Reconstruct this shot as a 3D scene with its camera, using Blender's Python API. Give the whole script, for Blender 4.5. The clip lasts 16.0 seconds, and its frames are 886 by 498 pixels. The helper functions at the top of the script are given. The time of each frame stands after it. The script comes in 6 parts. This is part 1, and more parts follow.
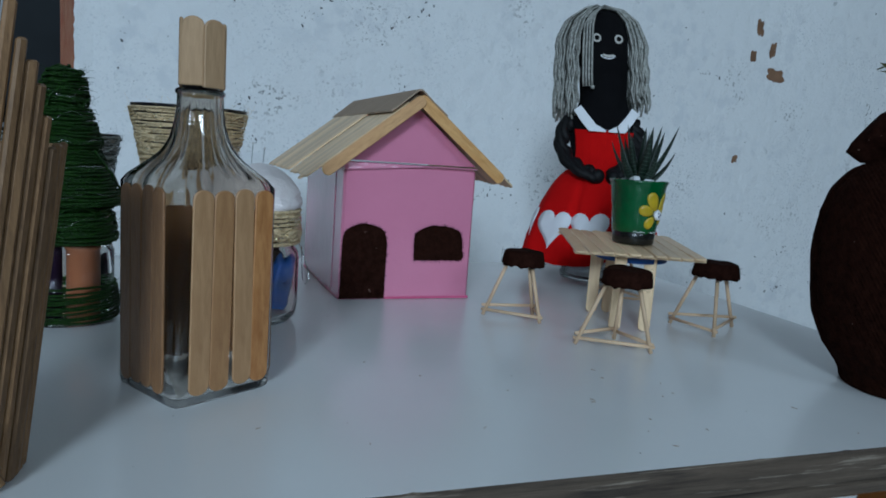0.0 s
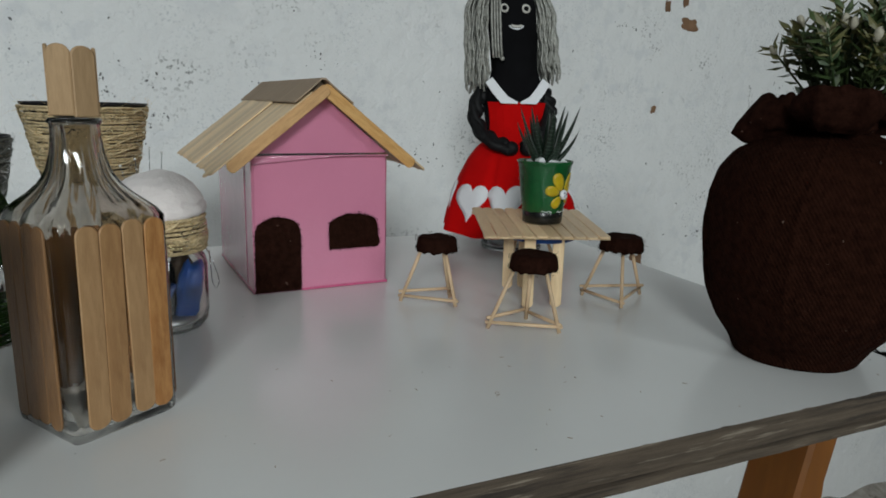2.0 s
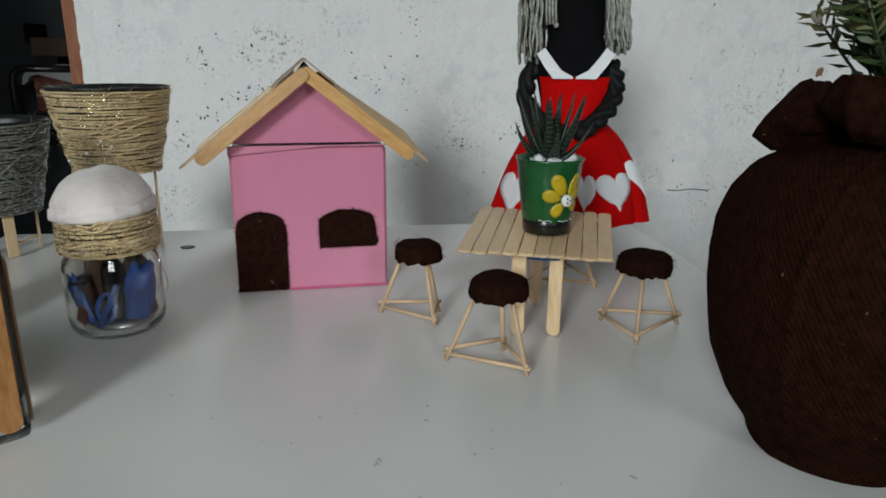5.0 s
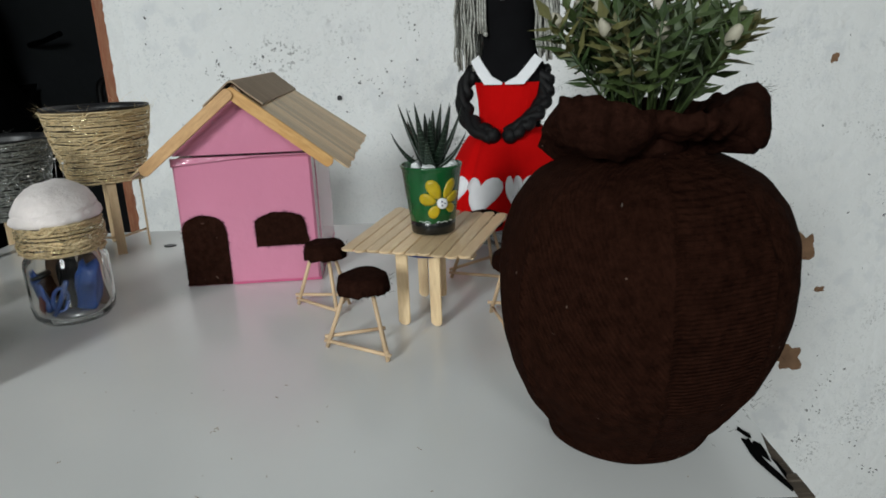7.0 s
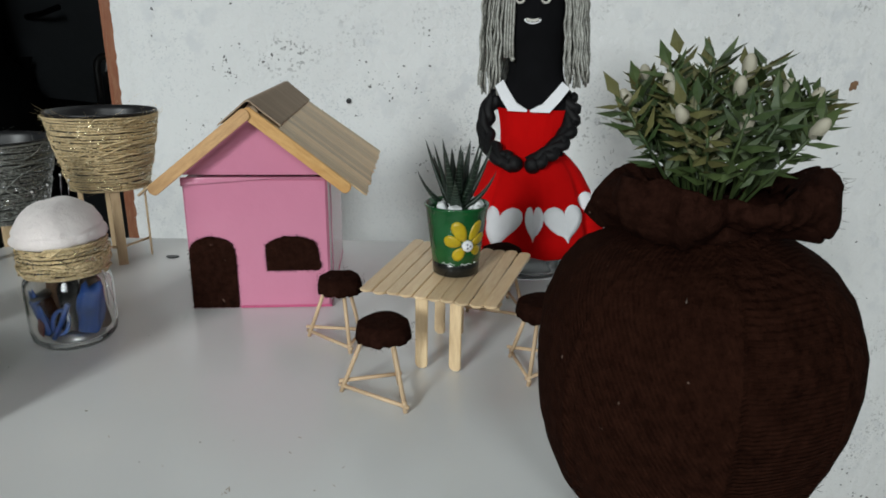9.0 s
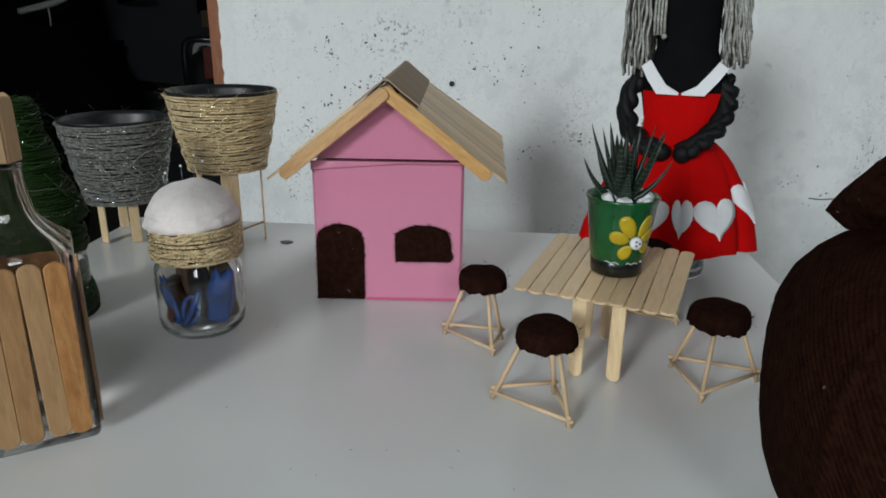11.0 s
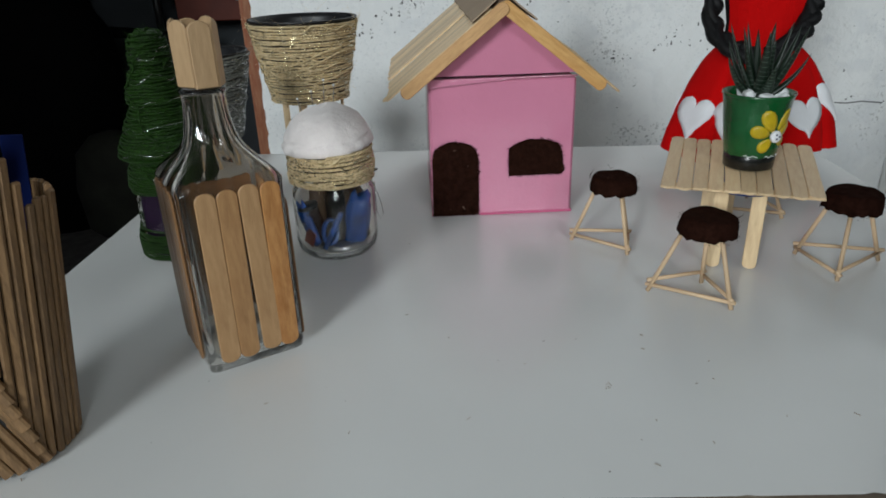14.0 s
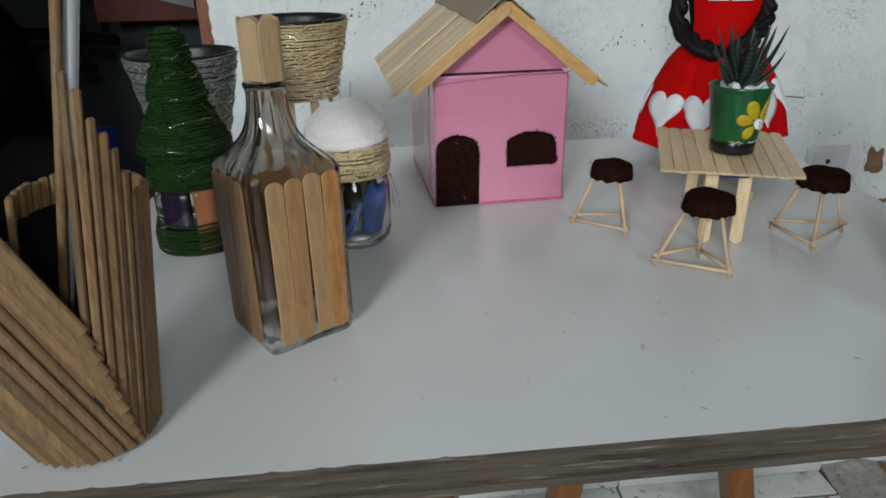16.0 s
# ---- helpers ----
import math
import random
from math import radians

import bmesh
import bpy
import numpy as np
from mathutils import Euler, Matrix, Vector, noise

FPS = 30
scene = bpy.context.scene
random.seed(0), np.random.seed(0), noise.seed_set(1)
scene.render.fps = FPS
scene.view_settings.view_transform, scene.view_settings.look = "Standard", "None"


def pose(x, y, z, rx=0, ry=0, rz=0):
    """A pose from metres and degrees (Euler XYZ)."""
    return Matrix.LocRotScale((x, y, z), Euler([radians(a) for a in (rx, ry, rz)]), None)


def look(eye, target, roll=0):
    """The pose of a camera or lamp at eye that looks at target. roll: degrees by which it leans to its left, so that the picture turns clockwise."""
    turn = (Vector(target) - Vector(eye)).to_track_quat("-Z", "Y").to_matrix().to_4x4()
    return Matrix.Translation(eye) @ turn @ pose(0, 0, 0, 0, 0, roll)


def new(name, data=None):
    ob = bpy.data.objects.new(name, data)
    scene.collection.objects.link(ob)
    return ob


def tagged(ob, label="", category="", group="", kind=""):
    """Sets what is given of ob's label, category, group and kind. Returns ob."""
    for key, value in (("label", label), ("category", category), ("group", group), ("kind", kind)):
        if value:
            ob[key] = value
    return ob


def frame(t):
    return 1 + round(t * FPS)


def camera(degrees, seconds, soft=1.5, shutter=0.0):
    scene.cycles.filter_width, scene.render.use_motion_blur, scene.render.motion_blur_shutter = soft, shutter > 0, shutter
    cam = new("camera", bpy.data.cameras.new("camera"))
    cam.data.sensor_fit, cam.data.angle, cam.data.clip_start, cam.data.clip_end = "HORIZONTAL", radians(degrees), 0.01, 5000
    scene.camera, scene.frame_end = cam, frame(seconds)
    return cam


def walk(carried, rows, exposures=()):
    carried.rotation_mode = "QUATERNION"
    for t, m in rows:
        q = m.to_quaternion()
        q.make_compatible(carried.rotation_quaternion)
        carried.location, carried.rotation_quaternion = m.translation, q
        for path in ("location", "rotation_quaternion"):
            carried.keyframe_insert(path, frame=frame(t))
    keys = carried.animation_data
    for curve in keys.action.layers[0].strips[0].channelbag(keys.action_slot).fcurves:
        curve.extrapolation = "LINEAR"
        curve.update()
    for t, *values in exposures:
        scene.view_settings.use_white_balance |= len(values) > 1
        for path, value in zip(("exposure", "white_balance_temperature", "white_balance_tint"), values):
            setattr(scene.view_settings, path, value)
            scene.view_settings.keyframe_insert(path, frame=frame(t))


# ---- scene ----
cam = camera(66.5, 16.0, 1.75)
PATH = [
    (0, (0.183, 0.141, 0.135), (0.804, 2.022, -0.143), 4.1),
    (0.5, (0.185, 0.14, 0.14), (0.888, 1.996, -0.103), 3.4),
    (1, (0.187, 0.144, 0.152), (0.928, 1.973, -0.175), 2.9),
    (1.5, (0.191, 0.139, 0.164), (0.955, 1.95, -0.202), 3.0),
    (2, (0.205, 0.133, 0.171), (0.981, 1.927, -0.251), 1.5),
    (2.5, (0.214, 0.147, 0.183), (0.882, 1.96, -0.335), 0.5),
    (3, (0.248, 0.155, 0.191), (0.93, 1.962, -0.329), 0.4),
    (3.5, (0.301, 0.171, 0.182), (0.908, 1.996, -0.368), -0.1),
    (4, (0.321, 0.188, 0.192), (0.822, 2.042, -0.366), 1.1),
    (4.2, (0.325, 0.191, 0.194), (0.797, 2.045, -0.388), 1.6),
    (6.3, (0.501, 0.135, 0.193), (0.435, 2.076, -0.284), -2.5),
    (6.5, (0.51, 0.132, 0.195), (0.449, 2.06, -0.334), -2.3),
    (7, (0.526, 0.117, 0.211), (0.525, 2.034, -0.361), -2.1),
    (7.5, (0.528, 0.117, 0.226), (0.497, 1.983, -0.495), -1.9),
    (8, (0.537, 0.119, 0.248), (0.471, 1.938, -0.58), -1.3),
    (8.5, (0.52, 0.127, 0.261), (0.443, 1.941, -0.578), -0.3),
    (9, (0.502, 0.15, 0.244), (0.529, 2.055, -0.361), 0.9),
    (9.2, (0.489, 0.159, 0.236), (0.477, 2.06, -0.384), 1.6),
    (11.5, (0.424, 0.193, 0.234), (0.252, 2.073, -0.427), 0.4),
    (12, (0.406, 0.175, 0.233), (0.221, 2.032, -0.485), -0.1),
    (12.5, (0.389, 0.156, 0.226), (0.183, 1.999, -0.523), -1.1),
    (13, (0.375, 0.141, 0.225), (0.12, 1.965, -0.556), -2.0),
    (13.5, (0.356, 0.148, 0.223), (0.16, 1.959, -0.602), -1.9),
    (14, (0.311, 0.157, 0.224), (0.244, 1.982, -0.593), -1.9),
    (14.5, (0.275, 0.144, 0.222), (0.373, 1.953, -0.624), -1.2),
    (15, (0.246, 0.119, 0.222), (0.441, 1.905, -0.657), -0.7),
    (15.5, (0.239, 0.122, 0.217), (0.475, 1.919, -0.63), -1.1),
    (16, (0.236, 0.126, 0.227), (0.394, 1.945, -0.59), -1.0),
]
EXPOSURES = [(0, -0.80, 5000, 5), (0.5, -0.76, 5450, 8), (1.0, -0.70, 6050, 10), (2.0, -0.68, 6200, 9), (3.0, -0.76, 6200, 9), (4.2, -0.68, 6250, 10), (6.3, -0.30, 6300, 10), (9.2, -0.26, 6250, 10), (11.5, -0.48, 6150, 10), (12.5, -0.52, 6150, 10), (14, -0.44, 6100, 10), (16, -0.44, 6050, 9)]
walk(cam, [(t, look(eye, target, roll)) for t, eye, target, roll in PATH], EXPOSURES)


# ---- world and lights ----
world = bpy.data.worlds.new("overcast_sky")
scene.world = world
world.use_nodes = True
wn = world.node_tree.nodes
sky = wn.new("ShaderNodeTexSky")
sky.sky_type, sky.sun_disc = "NISHITA", False
sky.sun_elevation, sky.sun_rotation = radians(40), radians(200)
world.node_tree.links.new(sky.outputs[0], wn["Background"].inputs[0])
wn["Background"].inputs[1].default_value = 0.08

def area_light(name, eye, target, sx, sy, watts, colour):
    data = bpy.data.lights.new(name, "AREA")
    data.shape, data.size, data.size_y, data.energy, data.color = "RECTANGLE", sx, sy, watts, colour
    ob = new(name, data)
    ob.matrix_world = look(eye, target)
    return ob

# daylight that comes in by two windows behind the camera
area_light("window_daylight", (-1.36, -3.12, 1.42), (0.30, 0.95, 0.05), 0.76, 0.92, 140, (0.945, 0.985, 0.945))
area_light("window_daylight", (1.30, -3.12, 1.76), (0.40, 0.95, 0.05), 0.80, 0.90, 40, (0.945, 0.985, 0.945))

# ---- geometry helpers ----
TAU = 2 * math.pi


class Geo:
    """Vertices, faces and material slots that become one mesh."""

    def __init__(self):
        self.v, self.f, self.m, self.s = [], [], [], []

    def add(self, verts, faces, mat=0, at=None, smooth=False):
        n = len(self.v)
        self.v += [tuple(at @ Vector(p)) for p in verts] if at is not None else [tuple(p) for p in verts]
        self.f += [tuple(i + n for i in q) for q in faces]
        self.m += [mat] * len(faces)
        self.s += [smooth] * len(faces)
        return self

    def mesh(self, name, mats):
        me = bpy.data.meshes.new(name)
        me.from_pydata(self.v, [], self.f)
        for mt in mats:
            me.materials.append(mt)
        me.polygons.foreach_set("material_index", self.m)
        me.polygons.foreach_set("use_smooth", self.s)
        bm = bmesh.new()
        bm.from_mesh(me)
        bmesh.ops.recalc_face_normals(bm, faces=bm.faces)
        bm.to_mesh(me)
        bm.free()
        me.update()
        return me


def part(name, geo, material, parent, label="", at=None):
    mats = material if isinstance(material, (list, tuple)) else [material]
    me = geo if isinstance(geo, bpy.types.Mesh) else geo.mesh(name, mats)
    ob = new(name, me)
    ob.parent = parent
    if at is not None:
        ob.matrix_local = at
    return tagged(ob, label)


def thing(name, at, label, category, group=""):
    ob = new(name)
    ob.empty_display_size = 0.02
    ob.matrix_world = at
    return tagged(ob, label, category, group)


def solid(name, geo, material, at, label, category, group="", kind=""):
    mats = material if isinstance(material, (list, tuple)) else [material]
    ob = new(name, geo.mesh(name, mats))
    ob.matrix_world = at
    return tagged(ob, label, category, group, kind)


def box(sx, sy, sz, c=0.0, at=None, geo=None, mat=0):
    """A box about the origin with chamfered edges."""
    geo = geo or Geo()
    bm = bmesh.new()
    bmesh.ops.create_cube(bm, size=1)
    bmesh.ops.scale(bm, vec=(sx, sy, sz), verts=bm.verts)
    if c:
        bmesh.ops.bevel(bm, geom=list(bm.edges), offset=c, segments=1, affect="EDGES")
    bm.verts.index_update()
    geo.add([v.co[:] for v in bm.verts], [[v.index for v in q.verts] for q in bm.faces], mat, at)
    bm.free()
    return geo


def span(x0, x1, y0, y1, z0, z1, c=0.0, geo=None, mat=0):
    return box(x1 - x0, y1 - y0, z1 - z0, c, pose((x0 + x1) / 2, (y0 + y1) / 2, (z0 + z1) / 2), geo, mat)


def prism(outline, depth, at=None, geo=None, mat=0):
    """A flat outline (x, z) drawn out along y from 0 to depth."""
    geo = geo or Geo()
    n = len(outline)
    v = [(x, 0, z) for x, z in outline] + [(x, depth, z) for x, z in outline]
    q = [tuple(range(n)), tuple(range(2 * n - 1, n - 1, -1))] + [(i, (i + 1) % n, n + (i + 1) % n, n + i) for i in range(n)]
    return geo.add(v, q, mat, at)


def stick(length, width, thick, ends=(1, 1), geo=None, at=None, mat=0):
    """A flat craft stick along x with rounded (1) or cut (0) ends."""
    geo = geo or Geo()
    r, hx, out = width / 2, length / 2, []
    for side, e in ((1, ends[1]), (-1, ends[0])):
        if e:
            for k in range(9):
                a = -math.pi / 2 + math.pi * k / 8
                out.append((side * (hx - r * 0.8 + r * 0.8 * math.cos(a)), side * r * math.sin(a)))
        else:
            out += [(side * hx, -side * r), (side * hx, side * r)]
    n, h, c = len(out), thick / 2, min(thick * 0.3, 0.0005)
    rings = [(1 - c / r, -h), (1, -h + c), (1, h - c), (1 - c / r, h)]
    v = [(x if s == 1 else math.copysign(abs(x) - c, x), y * s, z) for s, z in rings for x, y in out]
    q = [tuple(range(n))[::-1], tuple(range(3 * n, 4 * n))]
    q += [(k * n + i, k * n + (i + 1) % n, (k + 1) * n + (i + 1) % n, (k + 1) * n + i) for k in range(3) for i in range(n)]
    return geo.add(v, q, mat, at)


def lathe(profile, segs=48, shape=None, geo=None, mat=0, at=None, smooth=True, caps=(True, True)):
    """Rings of (radius, z), shaped by shape(angle, radius, z) -> (x, y, z)."""
    geo = geo or Geo()
    shape = shape or (lambda a, r, z: (r * math.cos(a), r * math.sin(a), z))
    v = [shape(TAU * i / segs, r, z) for r, z in profile for i in range(segs)]
    n = len(profile)
    q = [(k * segs + i, k * segs + (i + 1) % segs, (k + 1) * segs + (i + 1) % segs, (k + 1) * segs + i) for k in range(n - 1) for i in range(segs)]
    if caps[0]:
        q.append(tuple(range(segs))[::-1])
    if caps[1]:
        q.append(tuple(range((n - 1) * segs, n * segs)))
    return geo.add(v, q, mat, at, smooth)


def tube(points, radius, segs=6, geo=None, mat=0, at=None, taper=1.0, smooth=True):
    """A round rod along points; radius goes to radius * taper at its end."""
    geo = geo or Geo()
    p = np.array(points, float)
    d = np.gradient(p, axis=0)
    d /= np.linalg.norm(d, axis=1)[:, None] + 1e-12
    ref = np.array((0.0, 0.0, 1.0)) if abs(d[0][2]) < 0.9 else np.array((1.0, 0.0, 0.0))
    v, n = [], len(p)
    for k in range(n):
        a = np.cross(d[k], ref)
        a /= np.linalg.norm(a) + 1e-12
        b = np.cross(d[k], a)
        ref = np.cross(a, d[k])
        r = radius * (1 + (taper - 1) * k / max(1, n - 1))
        for i in range(segs):
            w = TAU * i / segs
            v.append(tuple(p[k] + r * (math.cos(w) * a + math.sin(w) * b)))
    q = [(k * segs + i, k * segs + (i + 1) % segs, (k + 1) * segs + (i + 1) % segs, (k + 1) * segs + i) for k in range(n - 1) for i in range(segs)]
    q += [tuple(range(segs))[::-1], tuple(range((n - 1) * segs, n * segs))]
    return geo.add(v, q, mat, at, smooth)


def ball(r, geo=None, at=None, mat=0, segs=12, squash=1.0):
    prof = [(r * math.sin(math.pi * k / 8) + 1e-5, -r * squash * math.cos(math.pi * k / 8)) for k in range(9)]
    return lathe(prof, segs, None, geo, mat, at)


def arch(x0, x1, z0, zs, z1, n=10, jag=0.0, seed=1):
    """A door or window outline with an arched head from zs to z1."""
    rng = random.Random(seed)
    out = [(x0, z0), (x1, z0)]
    for k in range(n + 1):
        a = math.pi * k / n
        out.append(((x0 + x1) / 2 + (x1 - x0) / 2 * math.cos(a), zs + (z1 - zs) * math.sin(a) ** 0.8))
    return [(x + rng.uniform(-jag, jag), z + rng.uniform(-jag, jag)) for x, z in out]


def twine(radius_at, z0, z1, pitch, rad, seed, steps=44, wobble=0.55, geo=None, mat=0):
    """A cord wound up round a body whose radius at height z is radius_at(z)."""
    turns = (z1 - z0) / pitch
    pts = []
    for k in range(int(turns * steps)):
        a = TAU * k / steps
        z = z0 + pitch * k / steps
        w = noise.noise(Vector((math.cos(a) * 2, math.sin(a) * 2, z * 60 + seed * 7)))
        z2 = z + w * pitch * wobble
        r = radius_at(z2) + rad * 0.7 + rad * 0.5 * noise.noise(Vector((a * 3.1, seed, z * 90)))
        pts.append((r * math.cos(a), r * math.sin(a), z2))
    return tube(pts, rad, 6, geo, mat)


def rope(radius_at, z0, z1, pitch, rad, seed, wobble=0.55, lay=0.0052, step=0.0011, geo=None, mat=0):
    """A cord of two twisted strands wound up round a body; lay is the length of one twist."""
    geo = geo or Geo()
    mean = radius_at((z0 + z1) / 2)
    per = int(TAU * mean / step)
    n = int((z1 - z0) / pitch * per)
    ang = TAU * np.arange(n) / per
    base = z0 + pitch * np.arange(n) / per
    # slow drift of the rows, smoothed noise
    rng = np.random.RandomState(seed)
    def drift(knots):
        k = rng.uniform(-1, 1, knots)
        return np.interp(np.linspace(0, knots - 1, n), np.arange(knots), k)
    turns = int((z1 - z0) / pitch)
    z = base + pitch * wobble * 0.5 * (drift(turns * 7) + 0.5 * drift(turns * 19))
    tab = np.linspace(z0 - 0.02, z1 + 0.02, 160)
    r = np.interp(z, tab, [radius_at(q) for q in tab]) + rad * (0.7 + 0.35 * drift(turns * 9))
    spin = TAU * ang * mean / lay
    segs = 5
    for ph in (0.0, math.pi):
        sr, sz = np.cos(spin + ph) * rad * 0.42, np.sin(spin + ph) * rad * 0.42
        ring = []
        for i in range(segs):
            w = TAU * i / segs
            rr = r + sr + rad * 0.62 * math.cos(w)
            ring.append(np.stack((rr * np.cos(ang), rr * np.sin(ang), z + sz + rad * 0.62 * math.sin(w)), 1))
        v = np.stack(ring, 1).reshape(-1, 3).tolist()
        q = [(k * segs + i, k * segs + (i + 1) % segs, (k + 1) * segs + (i + 1) % segs, (k + 1) * segs + i) for k in range(n - 1) for i in range(segs)]
        geo.add(v, q + [tuple(range(segs))[::-1], tuple(range((n - 1) * segs, n * segs))], mat, None, True)
    return geo


def tangle(radius_at, z0, z1, count, rad, seed, geo=None, mat=0):
    """Strands that run slanting over the wound rows."""
    rng = random.Random(seed)
    geo = geo or Geo()
    for _ in range(count):
        a, z, sweep = rng.uniform(0, TAU), rng.uniform(z0, z1), rng.uniform(0.6, 2.2)
        rise = rng.uniform(-0.5, 0.5) * (z1 - z0)
        ph, pts = rng.uniform(0, 9), []
        for k in range(22):
            t = k / 21
            zz = min(z1, max(z0, z + rise * t + 0.0022 * math.sin(t * 9 + ph)))
            rr = radius_at(zz) + rad * 0.8
            pts.append((rr * math.cos(a + sweep * t), rr * math.sin(a + sweep * t), zz))
        tube(pts, rad, 5, geo, mat)
    return geo


def flecks(radius_at, z0, z1, count, length, rad, seed):
    """Short glints of metallic thread between the rows."""
    rng = random.Random(seed)
    geo = Geo()
    for _ in range(count):
        a, z, l = rng.uniform(0, TAU), rng.uniform(z0, z1), length * rng.uniform(0.4, 1.3)
        r0 = radius_at(z)
        tilt = rng.uniform(-0.5, 0.5)
        tube([((r0 + (0.0003 if k == 1 else 0)) * math.cos(a + l * k / 2 / r0), (r0 + (0.0003 if k == 1 else 0)) * math.sin(a + l * k / 2 / r0), z + tilt * l * k / 2) for k in range(3)], rad, 4, geo, smooth=False)
    return geo


def fibres(radius_at, z0, z1, count, length, rad, seed, geo=None, mat=0):
    """Loose hairs that stand off a wound cord."""
    rng = random.Random(seed)
    geo = geo or Geo()
    for _ in range(count):
        a, z = rng.uniform(0, TAU), rng.uniform(z0, z1)
        r = radius_at(z) + 0.0015
        l = length * rng.uniform(0.3, 1)
        t1, up, outw = rng.uniform(-1, 1), rng.uniform(-0.7, 0.9), rng.uniform(0.05, 0.7)
        pts = []
        for k in range(5):
            s = k / 4 * l
            rr = r + s * outw + 0.002 * math.sin(s * 300 + a)
            aa = a + s * t1 / r
            pts.append((rr * math.cos(aa), rr * math.sin(aa), z + s * up))
        tube(pts, rad, 3, geo, mat, taper=0.4, smooth=False)
    return geo


# ---- materials ----
def material(name, colour, rough=0.6, metal=0.0, vary=0.0, grain=None, stretch=(1, 1, 1), dark=0.5, bump=0.0, bump_scale=80, random_tint=0.0, sheen=0.0, coat=0.0,
             spots=None, spec=0.5, world_space=False, rough_vary=0.0):
    """A procedural surface: two scales of colour variation, fine relief, optional spots (scale, amount, colour)."""
    mt = bpy.data.materials.new(name)
    mt.use_nodes = True
    nt = mt.node_tree
    nd, lk = nt.nodes, nt.links
    b = nd["Principled BSDF"]
    b.inputs["Roughness"].default_value, b.inputs["Metallic"].default_value = rough, metal
    b.inputs["Specular IOR Level"].default_value = spec
    b.inputs["Sheen Weight"].default_value = sheen
    b.inputs["Coat Weight"].default_value = coat
    b.inputs["Coat Roughness"].default_value = 0.12
    tc = nd.new("ShaderNodeTexCoord")
    mp = nd.new("ShaderNodeMapping")
    mp.inputs["Scale"].default_value = stretch
    lk.new(tc.outputs["Object"], mp.inputs[0])
    vec = mp.outputs[0]
    if random_tint or world_space:
        oi = nd.new("ShaderNodeObjectInfo")
        ad = nd.new("ShaderNodeVectorMath")
        ad.operation = "ADD"
        sc = nd.new("ShaderNodeVectorMath")
        sc.operation = "SCALE"
        cb = nd.new("ShaderNodeCombineXYZ")
        for k in range(3):
            lk.new(oi.outputs["Random"], cb.inputs[k])
        sc.inputs["Scale"].default_value = 3.7
        lk.new(cb.outputs[0], sc.inputs[0])
        lk.new(vec, ad.inputs[0])
        lk.new(sc.outputs[0], ad.inputs[1])
        vec = ad.outputs[0]

    def noise_tex(scale, detail=4, rough_=0.55):
        t = nd.new("ShaderNodeTexNoise")
        t.inputs["Scale"].default_value, t.inputs["Detail"].default_value, t.inputs["Roughness"].default_value = scale, detail, rough_
        lk.new(vec, t.inputs["Vector"])
        return t.outputs["Fac"]

    def mix(fac, a, c, blend="MIX"):
        m = nd.new("ShaderNodeMix")
        m.data_type, m.blend_type = "RGBA", blend
        for sock, val in ((m.inputs[0], fac), (m.inputs[6], a), (m.inputs[7], c)):
            if isinstance(val, (int, float)):
                sock.default_value = val
            elif isinstance(val, tuple):
                sock.default_value = (*val[:3], 1)
            else:
                lk.new(val, sock)
        return m.outputs[2]

    def ramp(fac, lo, hi):
        m = nd.new("ShaderNodeMapRange")
        m.inputs[1].default_value, m.inputs[2].default_value = lo, hi
        lk.new(fac, m.inputs[0])
        return m.outputs[0]

    col = (*colour, 1)
    out = col[:3]
    if vary:
        out = mix(ramp(noise_tex(vary[0] if isinstance(vary, tuple) else 20), 0.3, 0.7), tuple(c * dark for c in colour), out)
    if grain:
        g = ramp(noise_tex(grain[0], 6, 0.7), 0.35, 0.68)
        out = mix(g, grain[1], out)
    if random_tint:
        hs = nd.new("ShaderNodeHueSaturation")
        m = nd.new("ShaderNodeMapRange")
        m.inputs[3].default_value, m.inputs[4].default_value = 1 - random_tint, 1 + random_tint * 0.5
        lk.new(oi.outputs["Random"], m.inputs[0])
        lk.new(m.outputs[0], hs.inputs["Value"])
        if isinstance(out, tuple):
            hs.inputs["Color"].default_value = (*out, 1)
        else:
            lk.new(out, hs.inputs["Color"])
        out = hs.outputs[0]
    for sp in spots or ():
        f = ramp(noise_tex(sp[0], sp[4] if len(sp) > 4 else 3, 0.6), sp[1], sp[1] + (sp[3] if len(sp) > 3 else 0.03))
        out = mix(f, out, sp[2])
    if isinstance(out, tuple):
        b.inputs["Base Color"].default_value = (*out, 1)
    else:
        lk.new(out, b.inputs["Base Color"])
    if rough_vary:
        m = nd.new("ShaderNodeMapRange")
        m.inputs[3].default_value, m.inputs[4].default_value = rough - rough_vary, rough + rough_vary
        lk.new(noise_tex(14), m.inputs[0])
        lk.new(m.outputs[0], b.inputs["Roughness"])
    if bump:
        bp = nd.new("ShaderNodeBump")
        bp.inputs["Strength"].default_value = 1.0
        bp.inputs["Distance"].default_value = bump
        lk.new(noise_tex(bump_scale, 5, 0.6), bp.inputs["Height"])
        lk.new(bp.outputs[0], b.inputs["Normal"])
    return mt


def glass_material(name, colour=(1, 1, 1), rough=0.0, ior=1.48):
    mt = material(name, colour, rough)
    b = mt.node_tree.nodes["Principled BSDF"]
    b.inputs["Transmission Weight"].default_value, b.inputs["IOR"].default_value = 1.0, ior
    return mt


